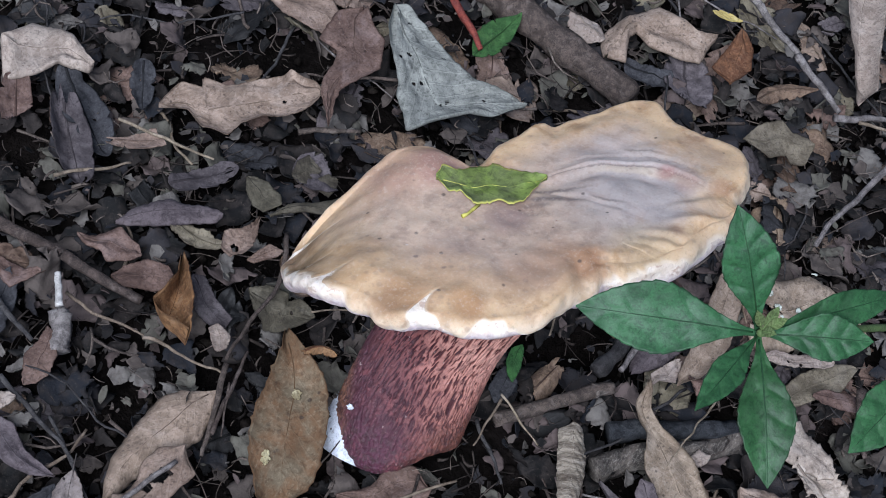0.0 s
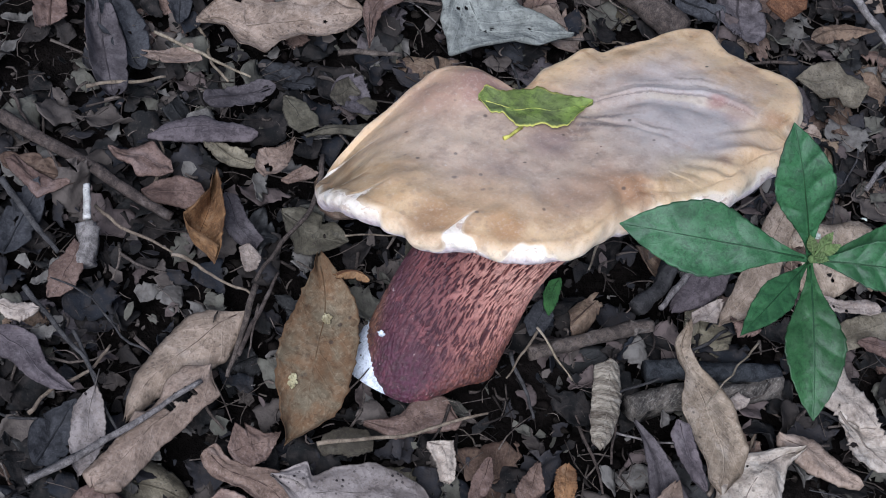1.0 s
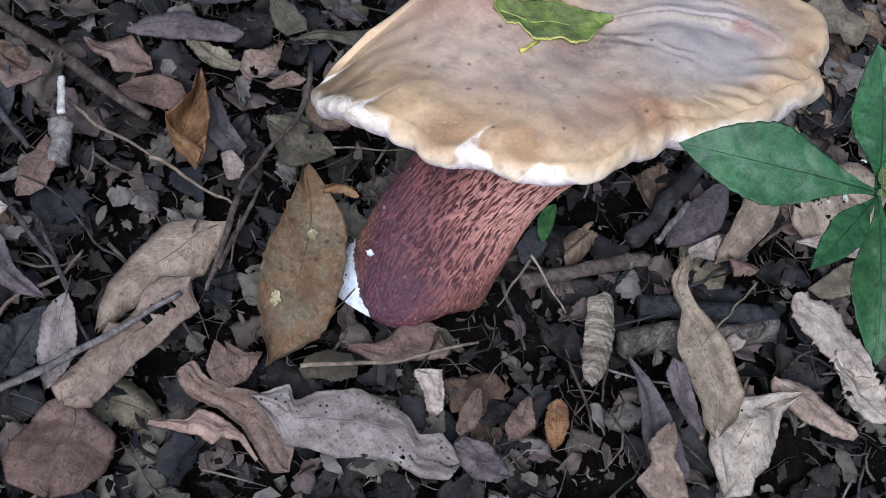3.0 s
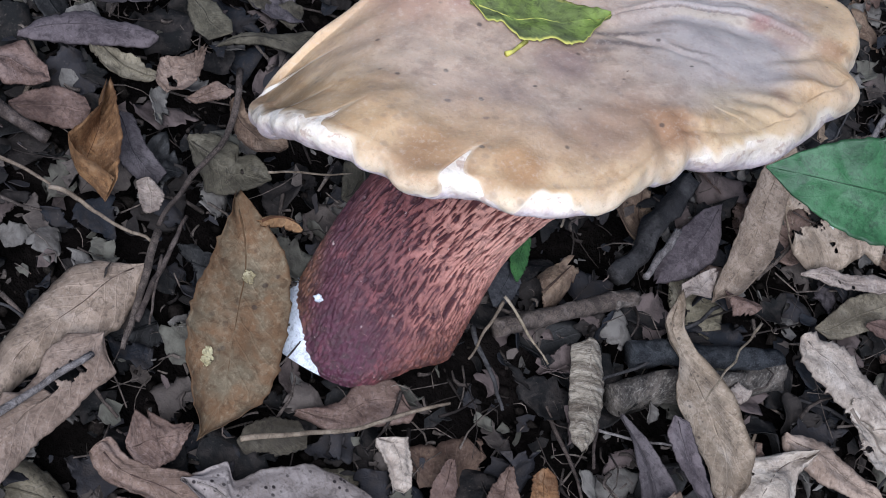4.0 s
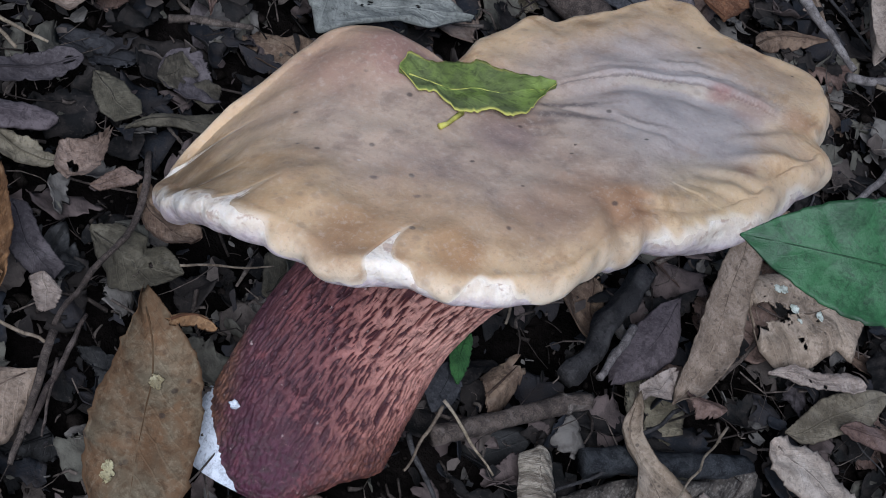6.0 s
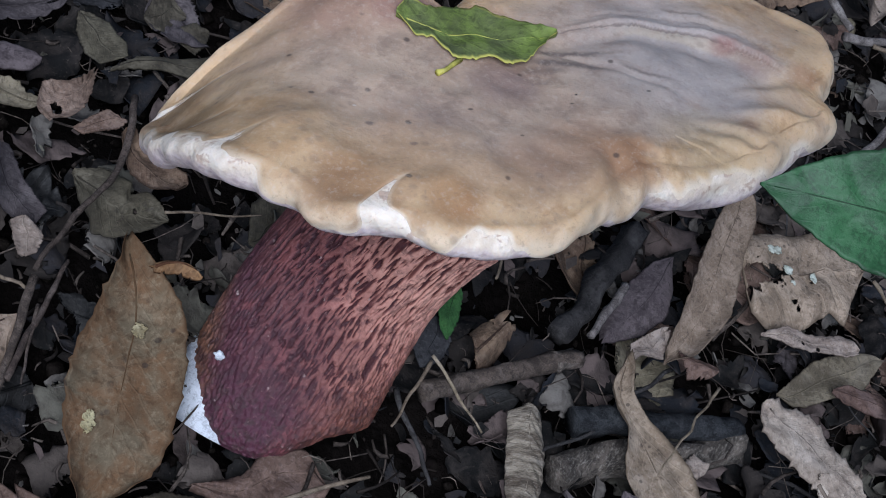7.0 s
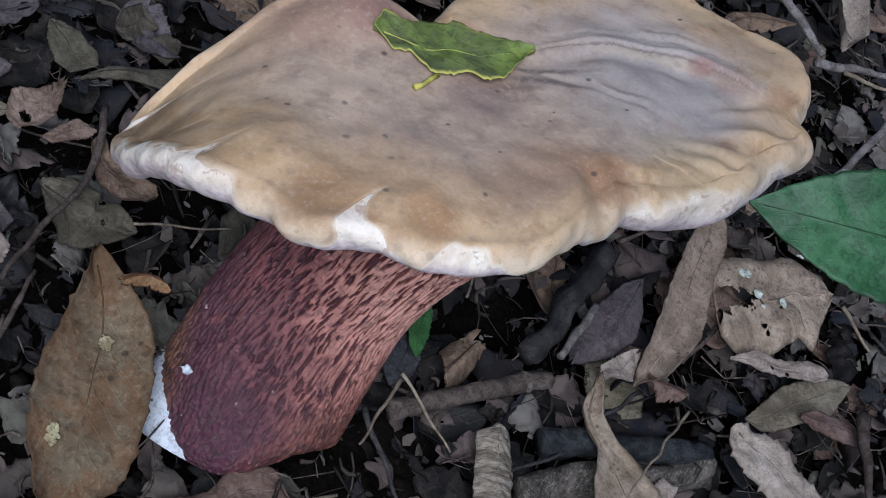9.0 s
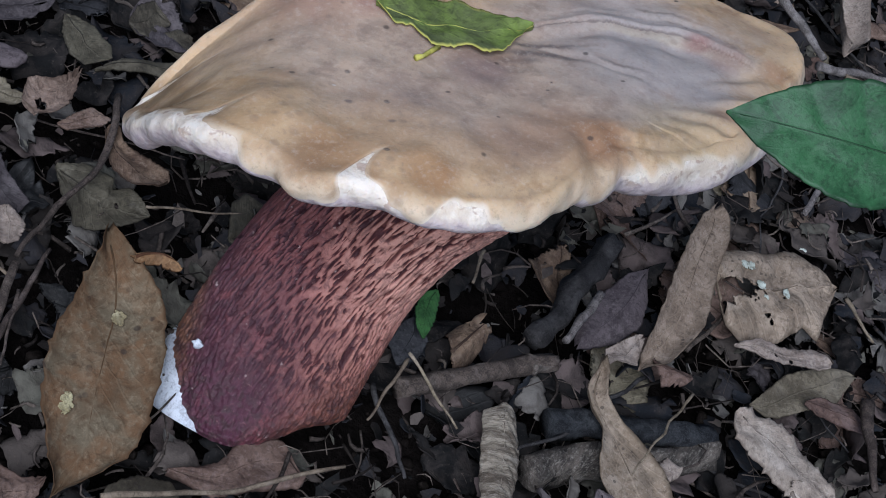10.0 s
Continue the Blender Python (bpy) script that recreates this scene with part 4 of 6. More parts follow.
    col = mix(nt, math_node(nt, "MULTIPLY", pale, 0.6), col, (0.42, 0.33, 0.31))
    nt.links.new(col, b.inputs["Base Color"])
    bump(nt, b, math_node(nt, "MULTIPLY_ADD", n2, 0.9, n1), 0.8, 0.0006)
    return m


def build_mushroom():
    root = new("mushroom")
    root.matrix_basis = pose(0.005, 0.015, 0)
    tagged(root, "large bolete with flat buff cap and red netted stem", "mushroom")
    back = root.matrix_basis.inverted()
    flesh = flesh_material()
    cap = new("cap")
    cap.parent = root
    cap.matrix_basis = back @ CAP
    cap["label"] = "flat lobed buff cap with a torn white margin"
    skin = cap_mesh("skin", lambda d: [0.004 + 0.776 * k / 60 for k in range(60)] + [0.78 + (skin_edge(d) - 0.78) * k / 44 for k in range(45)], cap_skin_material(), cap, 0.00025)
    skin["label"] = "buff skin with rusty stains"
    margin = cap_mesh("margin", lambda d: [skin_edge(d) - 0.12 + (1.52 - skin_edge(d) + 0.12) * k / 18 for k in range(19)], flesh, cap)
    margin["label"] = "swollen torn white margin"
    under = cap_mesh("pore_layer", lambda d: [1.515 + 0.985 * k / 24 for k in range(25)], flesh, cap)
    under["label"] = "pale pore layer under the cap"

    nt_, na = 400, 600
    verts, net = [], []
    for i in range(nt_ + 1):
        for k in range(na):
            a, t = 2 * math.pi * k / na, i / nt_
            # the foot ends askew and rounded: higher on the side turned from the bare flesh
            g = (math.degrees(a) - 110) % 360
            turned = smooth(140, 228, g) * (1 - smooth(275, 355, g))
            start = -0.025 + 0.155 * turned + 0.010 * n3(math.cos(a) * 2, math.sin(a) * 2, 8) + 0.006 * n3(math.cos(a) * 9, math.sin(a) * 9, 2)
            p, w = stem_point(start + (1 - start) * t, a, -0.0045 * (0.25 + 0.75 * turned) * (1 - smooth(0.0, 0.07, t) ** 0.6))
            verts.append(tuple(back @ p))
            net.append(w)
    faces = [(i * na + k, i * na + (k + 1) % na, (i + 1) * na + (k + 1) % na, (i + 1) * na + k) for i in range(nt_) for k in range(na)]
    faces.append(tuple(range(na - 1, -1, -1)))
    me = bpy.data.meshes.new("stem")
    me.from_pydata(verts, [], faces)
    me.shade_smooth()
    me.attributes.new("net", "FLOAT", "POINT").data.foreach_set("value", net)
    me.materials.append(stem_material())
    stem = new("stem", me)
    stem.parent = root
    stem["label"] = "thick red and purple stem with a raised net"

    # bare white flesh along one side of the foot
    bm = bmesh.new()
    rows = []
    for i in range(31):
        s = i / 30
        row = []
        lo, hi = radians(178 - 20 * s), radians(186 + 68 * (1 - (1 - s) ** 2.2) + 3 * n3(s * 5, 2, 0) + 1.5 * n3(s * 14, 5, 0))
        for k in range(21):
            f = k / 20
            a = lo + (hi - lo) * f
            edge = 1 - abs(2 * f - 1) ** 2.5
            p, _ = stem_point(-0.035 + 0.215 * (1 - s) ** 1.2, a, -0.0003 + 0.0026 * edge * min(1.0, 0.3 + 2 * s) * (1 - 0.6 * smooth(0.8, 1.0, s)))
            row.append(bm.verts.new(back @ p))
        rows.append(row)
    for a, b in zip(rows, rows[1:]):
        for k in range(20):
            bm.faces.new((a[k], a[k + 1], b[k + 1], b[k]))
    bmesh.ops.recalc_face_normals(bm, faces=bm.faces)
    # white flesh, with the blue of skylight in the shade put into its colour
    white = surface("white_foot", (0.68, 0.72, 0.78), (0.58, 0.62, 0.68), (0.74, 0.77, 0.81), scale=260, vary=0.0, relief=0.0008)
    part("foot", bm, white, root, "bare white flesh at the foot")

    # white crumb on the stem
    bm = bmesh.new()
    bmesh.ops.create_icosphere(bm, subdivisions=2, radius=0.0010)
    for v in bm.verts:
        v.co *= 1 + 1.1 * n3(v.co.x * 1300 + 4, v.co.y * 1300, v.co.z * 1300)
        v.co.y *= 0.6
    crumb = part("crumb", bm, white, root, "white crumb stuck to the stem")
    crumb.location = back @ Vector((-0.0118, 0.0124, 0.0103))


build_mushroom()


# ---- yellow-green leaf lying on the cap ----
def build_cap_leaf():
    left = ((0.09, 4.1), (0.2, 2.6), (0.38, 6), (0.58, 7.3), (0.68, 4.8), (0.81, 3), (0.94, 1.2))
    right = ((0, -3.7), (0.09, -5.2), (0.2, -4.2), (0.24, -8.1), (0.32, -9.8), (0.52, -8.8), (0.58, -11.5), (0.73, -9.6), (0.85, -5.2), (0.94, -1.9))
    blade, rib = shaped_bm(0.0301, left, right, 3.3, curl=0.0, cup=0.10, wave=0.06, rim=-0.03, teeth=0.5, thick=0.0003)
    spot = pose(-0.0214, 0.0070, 0, 0, 0, 33.2)

    def settle(bm, over):
        for v in bm.verts:
            q = spot @ v.co
            v.co.z = droop(q.x, q.y) + over + 0.7 * v.co.z
        return bm
    ob = link_mesh("lime_leaf", settle(blade, 0.0014), lime_leaf)
    ob.matrix_basis = CAP @ spot
    part("midrib", settle(rib, 0.0014), lime_leaf, ob)
    pts = [ob.matrix_basis.inverted() @ CAP @ Vector((x, y, droop(x, y) + 0.0009)) for x, y in ((-0.0204, -0.0038), (-0.021, -0.0064), (-0.0214, -0.0087), (-0.0222, -0.0105))]
    part("stalk", tube_bm(pts, [0.0005, 0.00045, 0.0004, 0.0006], 8), lime_edge, ob, "pale yellow stalk")
    tagged(ob, "yellow-green toothed leaf lying on the mushroom cap", "leaf")


build_cap_leaf()


# ---- living green plant in front ----
def plant_leaf(parent, base, tip, w, dip=0.1, twist=0.0, seed=1.0, material=None, facing=(0.05, -0.5, 0.85)):
    base, tip = Vector(base), Vector(tip)
    d = tip - base
    L = d.length
    bm = leaf_bm(L, w, "elliptic", seed, -dip, 0.10, 0.05, 0.0, 0.05, 0.012, 0.0, 24, 72, 0.0003, ribs=0.0005)
    x = d.normalized()
    y = Vector(facing).cross(x).normalized()
    m = Matrix((x, y, x.cross(y))).transposed().to_4x4()
    m.translation = (base + tip) / 2
    blade = part("leaf", bm, material or plant_green, parent)
    blade.matrix_basis = parent.matrix_basis.inverted() @ m @ pose(0, 0, 0, twist)
    part("midrib", rib_bm(L, w, 0.00018, -dip, 0.10, 0, 0.0, 0.05, seed), material or plant_green, blade)


def build_plant():
    top = Vector((0.0616, -0.0202, 0.1650))
    foot = Vector((0.150, 0.190, -0.010))
    root = new("seedling")
    root.matrix_basis = pose(*foot)
    pts = [foot.lerp(top, k / 16) + Vector((0.006, 0.004, 0)) * math.sin(math.pi * k / 16) for k in range(17)]
    inv = root.matrix_basis.inverted()
    part("stalk", tube_bm([inv @ p for p in pts], [0.0013 - 0.0005 * k / 16 for k in range(17)], 8), plant_stem, root, "thin green stalk on the leaf litter")
    for k, (tip, w, twist) in enumerate((((0.0279, -0.0345, 0.1605), 0.0148, -4), ((0.0449, -0.0137, 0.1860), 0.0118, 0), ((0.0571, -0.0466, 0.1680), 0.0068, 4), ((0.0775, -0.0448, 0.1560), 0.0120, 0), ((0.0824, -0.0091, 0.1680), 0.0098, 0), ((0.0844, 0.0093, 0.1650), 0.0075, 0))):
        plant_leaf(root, top, tip, w, 0.05, twist, 11.0 + k)
    # a leaf of the next whorl below, and the pale young leaves in the middle
    plant_leaf(root, (0.0976, 0.0062, 0.155), (0.0905, -0.022, 0.15), 0.0120, 0.05, 0, 31.0)
    for k, tip in enumerate(((0.0005, 0.0042, 0.005), (-0.0028, 0.0012, 0.004), (0.0022, -0.0012, 0.0035), (0.003, 0.003, 0.0045))):
        plant_leaf(root, top + Vector((0, 0, 0.0008)), top + Vector(tip), 0.0022, 0.1, 0, 21.0 + k, plant_stem)
    tagged(root, "green seedling with a whorl of toothed leaves", "plant")


build_plant()

# ---- leaves that can be told apart ----
big_leaf = shaped_leaf("blotched", -0.0400, 0.0256, -0.0150, -0.0301, ((0, 6.5), (0.17, 9.1), (0.3, 13.4), (0.48, 14.7), (0.67, 14), (0.8, 12.8), (0.91, 7.7)),
            ((0.15, -1.4), (0.3, -3.5), (0.47, -6.2), (0.62, -6.8), (0.74, -5.9), (0.87, -3.2)), "large brown toothed leaf with pale blotches beside the stem", z=0.007, teeth=0.7, wave=0.05, cup=0.08, curl=-0.02, rim=0.06, stalk=0.05)
for bx, by, bl, bw in ((-0.0265, 0.0085, 0.0034, 0.0026), (-0.0236, -0.0140, 0.0046, 0.0030)):
    # pale patches of mould on the big leaf
    at_leaf = big_leaf.matrix_basis.inverted() @ Vector((bx, by, 0.007))
    bm = leaf_bm(bl, bw, "scrap", bx * 300, 0.0, 0.0, 0.05, 0.0, 0.0, 0.5, 0.25, 12, 16, 0.0002)
    BLADE_W = 0.0217
    big_L = math.hypot(0.0250, 0.0557)
    part("mould_patch", bm, mould_mat, big_leaf, "pale yellowish mould").location = (at_leaf.x, at_leaf.y, blade_z(at_leaf.x / big_L + 0.5, 2 * at_leaf.y / BLADE_W, big_L, BLADE_W, -0.02, 0.08, 0.05, 1.37) + 0.0006)
fallen_leaf("slate", -0.1457, 0.0685, -0.1163, 0.0475, 0.0133, "slate-grey wet leaf lying flat", "oval", z=0.003, cuts=0)
fallen_leaf("plum", -0.1377, 0.0560, -0.1160, 0.0334, 0.0114, "plum leaf folded along its middle", "scrap", cup=0.3, z=0.005, cuts=0, ragged=0.06)
fallen_leaf("rose", -0.1442, 0.0409, -0.1537, 0.0548, 0.0087, "small pink-brown leaf fragment", "scrap")
shaped_leaf("tan", -0.0455, -0.0026, -0.0521, -0.0492, ((0.12, 3.8), (0.29, 6), (0.4, 5.1), (0.51, 3.3), (0.65, 1.7), (0.77, 1), (0.92, 1)),
            ((0.06, -4), (0.13, -8.1), (0.25, -10.6), (0.43, -10), (0.59, -9), (0.75, -7.7), (0.88, -4.6)), "tan leaf with rolled edges on the litter", z=0.006, wave=0.05, cup=-0.1, rim=-0.12)
shaped_leaf("tan", -0.0427, -0.0255, -0.0460, -0.0723, ((0.07, 4.3), (0.1, 7.6), (0.24, 6.4), (0.4, 6.5), (0.57, 5.4), (0.76, 5.5), (0.91, 5.4), (0.97, 3.1)),
            ((-0.04, -5.7), (0.09, -5), (0.23, -6), (0.34, -4), (0.44, -4.1), (0.49, -6.4), (0.61, -4.8), (0.77, -4.5), (0.97, -4.9)), "torn tan leaf with rolled edges and a long slit", z=0.011, wave=0.09, rim=-0.1, holes=((0.22, 1.1, 1.7), (0.28, -0.1, 1.6), (0.36, -0.5, 1.5), (0.26, 1.1, 1.3)))
shaped_leaf("spotted", -0.0632, -0.0472, -0.0513, -0.0702, ((0.16, 2.8), (0.39, 4.2), (0.63, 4.7), (0.83, 3)),
            ((0.13, -3), (0.27, -4.5), (0.49, -4.4), (0.7, -4), (0.9, -2.2)), "small grey-pink leaf with black spots", z=0.007, wave=0.07, rim=0.08, stalk=0.25)
shaped_leaf("rose", -0.0473, -0.0684, -0.0349, -0.0909, ((0.06, 5.7), (0.19, 10.4), (0.29, 13.2), (0.49, 13.3), (0.67, 11.9), (0.9, 7)),
            ((0.11, -4.4), (0.33, -7), (0.56, -10.8), (0.71, -11.6), (0.92, -9.5)), "broad reddish brown leaf", z=0.007, wave=0.06, cup=-0.08)
shaped_leaf("rose", -0.0307, -0.0462, 0.0052, -0.0504, ((0.01, 4.8), (0.19, 3.4), (0.32, 6.3), (0.48, 10.3), (0.72, 9.2), (0.92, 5.7)),
            ((0.05, -1.8), (0.16, -2.9), (0.37, -0.2), (0.56, 0.3), (0.78, -2.6), (0.93, -3.6)), "rose-brown leaf with a folded lobe", z=0.007, wave=0.08)
shaped_leaf("pink", -0.0280, -0.0629, -0.0024, -0.0542, ((0.15, 2.1), (0.32, 4.6), (0.38, 8.3), (0.6, 8.1), (0.84, 5.3)),
            ((0.15, 0.2), (0.44, 1.4), (0.59, 0), (0.64, 2.7), (0.81, 3.4)), "pinkish curled leaf edge over a brown leaf", z=0.01, wave=0.08, rim=-0.15)
shaped_leaf("rose", -0.0260, -0.0414, -0.0177, -0.0288, ((0.29, 6), (0.43, 2.7), (0.44, 5.4), (0.71, 0.7)),
            ((0.02, -3.7), (0.24, -6.9), (0.58, -6), (0.82, -3)), "rose leaf scrap with an upturned corner", z=0.008, wave=0.08)
shaped_leaf("spotted", -0.0131, -0.0406, 0.0379, -0.0208, ((0.16, 7.1), (0.19, 2.7), (0.29, 7.2), (0.49, 11.8), (0.61, 11), (0.74, 9.1), (0.79, 4.9), (0.9, 6.8), (0.97, 3.4)),
            ((0.13, -6.2), (0.2, -10.7), (0.3, -9), (0.43, -9.1), (0.55, -6.4), (0.7, -4.9), (0.82, -7.5), (0.96, -6.2)), "pale torn leaf peppered with black spots", z=0.008, wave=0.06, holes=((0.73, -3.4, 0.6), (0.56, -5.8, 0.7)))
shaped_leaf("rose", -0.0019, -0.0100, 0.0197, 0.0071, ((0.38, 2.7), (0.53, 6.5), (0.68, 9.7), (0.9, 8.1), (0.95, 3.4)),
            ((0.14, -2.1), (0.32, -4.7), (0.64, -2.9), (0.96, -2)), "reddish brown leaf against the foot of the stem", z=0.004, wave=0.07, rim=-0.08)
shaped_leaf("buff", 0.0578, 0.0771, 0.0904, 0.0314, ((0.07, 0.2), (0.19, -2.1), (0.3, 0.1), (0.41, 5), (0.51, 8.3), (0.65, 9.6), (0.75, 10.9), (0.9, 6.8)),
            ((0.04, -1.5), (0.15, -6.4), (0.23, -6.5), (0.33, -4.7), (0.52, -7.8), (0.66, -6.6), (0.82, -3.7), (0.94, -3.8)), "buff leaf with a narrow twisted end", z=0.008, wave=0.05, rim=0.08)
shaped_leaf("pale", 0.1049, 0.0608, 0.0998, 0.0184, ((0.18, -0.6), (0.41, 3.1), (0.6, 4.6), (0.73, 3.7), (0.85, 5.3)),
            ((0.1, -5.3), (0.2, -9.2), (0.36, -14.8), (0.53, -16.6), (0.65, -14.1), (0.83, -9.9), (1, -5.7)), "pale pinkish leaf with a wavy edge", z=0.009, wave=0.09, rim=-0.08, holes=((0.39, -9.9, 0.35),))
shaped_leaf("plum", 0.0595, 0.0375, 0.0897, 0.0132, ((0.2, 3.2), (0.43, 5.3), (0.65, 5.5), (0.89, 4)),
            ((0.16, -0.7), (0.35, -2.4), (0.56, -5.4), (0.79, -7.1)), "plum-brown leaf lying on edge", z=0.006, wave=0.07, rim=0.08)
shaped_leaf("mauve", 0.0692, 0.0419, 0.0857, 0.0270, ((0.1, 3.5), (0.5, 2.1), (0.88, 1.5)),
            ((0.16, -3.6), (0.46, -4.2), (0.85, -2.8)), "dark mauve leaf beside a buff leaf", z=0.012, wave=0.06)
shaped_leaf("tan", 0.0776, 0.0255, 0.0848, 0.0021, ((0.16, 1.9), (0.41, 2.1), (0.59, 6.1), (0.81, 7.8)),
            ((0.19, -3.6), (0.39, -5.7), (0.55, -3.5), (0.85, -6.8), (1.04, -7)), "tan leaf with a lifted edge", z=0.01, wave=0.06, rim=0.1)
shaped_leaf("pale", 0.0900, 0.0893, 0.1207, 0.0823, ((0.03, 3.8), (0.14, 4.1), (0.24, 6.9), (0.35, 8.5), (0.49, 6.9), (0.7, 6.4), (0.89, 5.1)),
            ((0.06, -4), (0.18, -6.3), (0.39, -6.7), (0.56, -6.9), (0.7, -5), (0.88, -4)), "pale leaf with spiny teeth", z=0.008, teeth=1.3, wave=0.06, rim=-0.06, stalk=0.02)
torn_leaf = shaped_leaf("buff", 0.0702, 0.1284, 0.1006, 0.1464, ((0.11, 5), (0.44, 6.9), (0.75, 10.6), (0.88, 7), (0.96, 3)),
            ((0.01, -6), (0.02, -17.1), (0.13, -21.5), (0.42, -19.9), (0.65, -14), (0.76, -16.6), (0.9, -7.6)), "tan leaf with torn holes and ribbed veins", z=0.007, wave=0.05, rim=-0.06, ribs=7, holes=((0.1, -8.1, 2.84), (0.01, -11, 2.70), (0.2, -8, 2.56), (0, -7.6, 1.89), (0.29, -6.9, 1.49), (0.32, -14.4, 0.68), (0.36, -15.8, 0.54), (0.55, -4.9, 0.61), (0.5, -8, 0.47)))
shaped_leaf("buff", 0.0645, 0.1440, 0.0665, 0.0823, ((0.04, 3.6), (0.15, 6.1), (0.33, 6.8), (0.51, 8.4), (0.66, 9), (0.81, 6.9), (0.92, 4.9)),
            ((0.13, -2.6), (0.28, -3.1), (0.44, -2.7), (0.65, -2), (0.81, -1.6), (0.96, -1.6)), "narrow olive-tan leaf with a folded midrib", z=0.007, wave=0.05, cup=0.16, rim=0.04)
shaped_leaf("mauve", 0.0580, 0.1140, 0.0524, 0.0795, ((0, 2.4), (0.21, 5.1), (0.46, 7.8), (0.72, 6.2), (0.93, 2.2)),
            ((0.14, -2.7), (0.47, -4), (0.76, -3.7), (0.95, -1.5)), "plum-grey leaf lying flat on sticks", z=0.004, wave=0.04, cup=-0.08)
shaped_leaf("pale", 0.0831, 0.1061, 0.1065, 0.1205, ((0.28, 3.5), (0.5, 2.5), (0.86, 4), (0.98, 3)),
            ((0.16, -0.4), (0.29, -1.5), (0.46, -2.2), (0.69, -1.5), (0.9, -1.6)), "pale grey shredded leaf pieces", z=0.008, wave=0.1, holes=((0.42, -0.3, 0.5), (0.58, -1.0, 0.5)))
shaped_leaf("olive", 0.0939, 0.0984, 0.1146, 0.1284, ((0.19, 2.4), (0.44, 5), (0.77, 4.9), (0.96, 2.2)),
            ((0.06, -3.5), (0.16, -4.8), (0.45, -4.8), (0.72, -5.2)), "olive-grey leaf under a spiny leaf", z=0.003, wave=0.05)
shaped_leaf("rose", 0.1047, 0.1072, 0.1237, 0.1121, ((0.19, 3.6), (0.67, 5.3)),
            ((0.21, -1.8), (0.6, -1.6)), "reddish brown leaf strip on the leaf litter", z=0.006, wave=0.05)
shaped_leaf("pale", -0.1655, 0.0629, -0.1371, 0.0709, ((-0.03, 10.3), (0.2, 12.5), (0.46, 12.6), (0.68, 11.2), (0.84, 6.3)),
            ((0.2, -14), (0.37, -11.2), (0.48, -9.2), (0.65, -2.3), (0.85, -0.6), (0.97, -1.9)), "cream leaf with a rolled rim", z=0.007, wave=0.09, rim=-0.1)
shaped_leaf("buff", -0.1135, 0.0716, -0.0761, 0.1093, ((0.07, 4.1), (0.16, 7.8), (0.29, 5), (0.29, 9.5), (0.43, 5.5), (0.62, 7), (0.79, 7.4), (0.85, 10.2), (0.9, 6.5), (0.99, 4.2)),
            ((0.06, -2), (0.16, -3.8), (0.2, -10.2), (0.27, -11.5), (0.34, -14.5), (0.44, -10.1), (0.58, -7.6), (0.69, -7.7), (0.83, -6.6), (0.93, -3.8)), "pale buff leaf with a torn lobed edge", z=0.006, wave=0.06, rim=0.05, holes=((0.76, -1.2, 0.6),))
shaped_leaf("rose", -0.0836, 0.1519, -0.0681, 0.0990, ((0.16, 4.7), (0.24, 9.5), (0.47, 10.6), (0.58, 5.7), (0.7, 0.7), (0.82, -0.3), (0.94, 0.2)),
            ((0.1, -8.3), (0.24, -10.3), (0.37, -11.4), (0.41, -4.2), (0.53, -4.5), (0.68, -6.2), (0.79, -5.6), (0.94, -1.9)), "pinkish leaf tapering to a point", z=0.007, wave=0.07, holes=((0.38, -2.6, 0.6), (0.35, 4.3, 0.4)))
shaped_leaf("tan", -0.1129, 0.1354, -0.0859, 0.1396, ((0.41, 7.9), (0.76, 9.9), (0.94, 5.6)),
            ((0.28, -3.9), (0.61, -6), (0.85, -6.1)), "tan leaf with a straight torn edge", z=0.005, wave=0.05)
shaped_leaf("grey", -0.0764, 0.1590, -0.0203, 0.1502, ((0.05, 3.7), (0.18, 1.7), (0.34, -1.2), (0.51, -4.6), (0.7, -6.5), (0.82, -2.8), (0.92, -0.6)),
            ((0.08, -10.2), (0.24, -19), (0.39, -26.6), (0.43, -31.1), (0.54, -35.5), (0.64, -41.2), (0.7, -32.1), (0.81, -18), (0.92, -14), (0.96, -6.5)), "grey-green half-decayed leaf with holes", z=0.007, wave=0.06, ribs=6, holes=((0.3, -14.4, 0.7), (0.28, -17.2, 0.6), (0.14, -1.2, 0.5), (0.45, -23.0, 0.6), (0.48, -20.7, 0.5), (0.67, -20.6, 0.5), (0.66, -23.2, 0.4), (0.81, -10.3, 0.4), (0.46, -6.8, 0.5), (0.51, -26.4, 0.4)))
shaped_leaf("buff", -0.0073, 0.1885, 0.0215, 0.2249, ((0.03, 6.2), (0.13, 11.6), (0.35, 16), (0.66, 16.7), (0.79, 10.8), (0.83, 4.6), (0.93, 1.6)),
            ((0, -6.9), (0.13, -3.9), (0.27, 6.2), (0.37, 8.5), (0.4, 1.5), (0.57, -5.2), (0.76, -8.5), (0.92, -2.5)), "arched tan leaf with a torn edge", z=0.009, wave=0.07, rim=-0.08)
shaped_leaf("orange", 0.0275, 0.2341, 0.0339, 0.2069, ((0.06, 2.4), (0.3, 5.4), (0.68, 6.1), (0.91, 2.6)),
            ((0.41, -3.5), (0.71, -6.4), (0.91, -8.3), (1.01, -5.5)), "small orange-tan leaf with a cupped edge", z=0.008, wave=0.08, rim=0.12)
shaped_leaf("pale", 0.0550, 0.2983, 0.0769, 0.2308, ((0.12, 9.3), (0.39, 6.9), (0.69, 5), (0.94, 4.4)),
            ((0.31, -8.5), (0.49, -7.3), (0.71, -4.9), (0.9, -4.5), (0.99, -2.8)), "pale leaf folded in two", z=0.01, wave=0.06, cup=0.3)
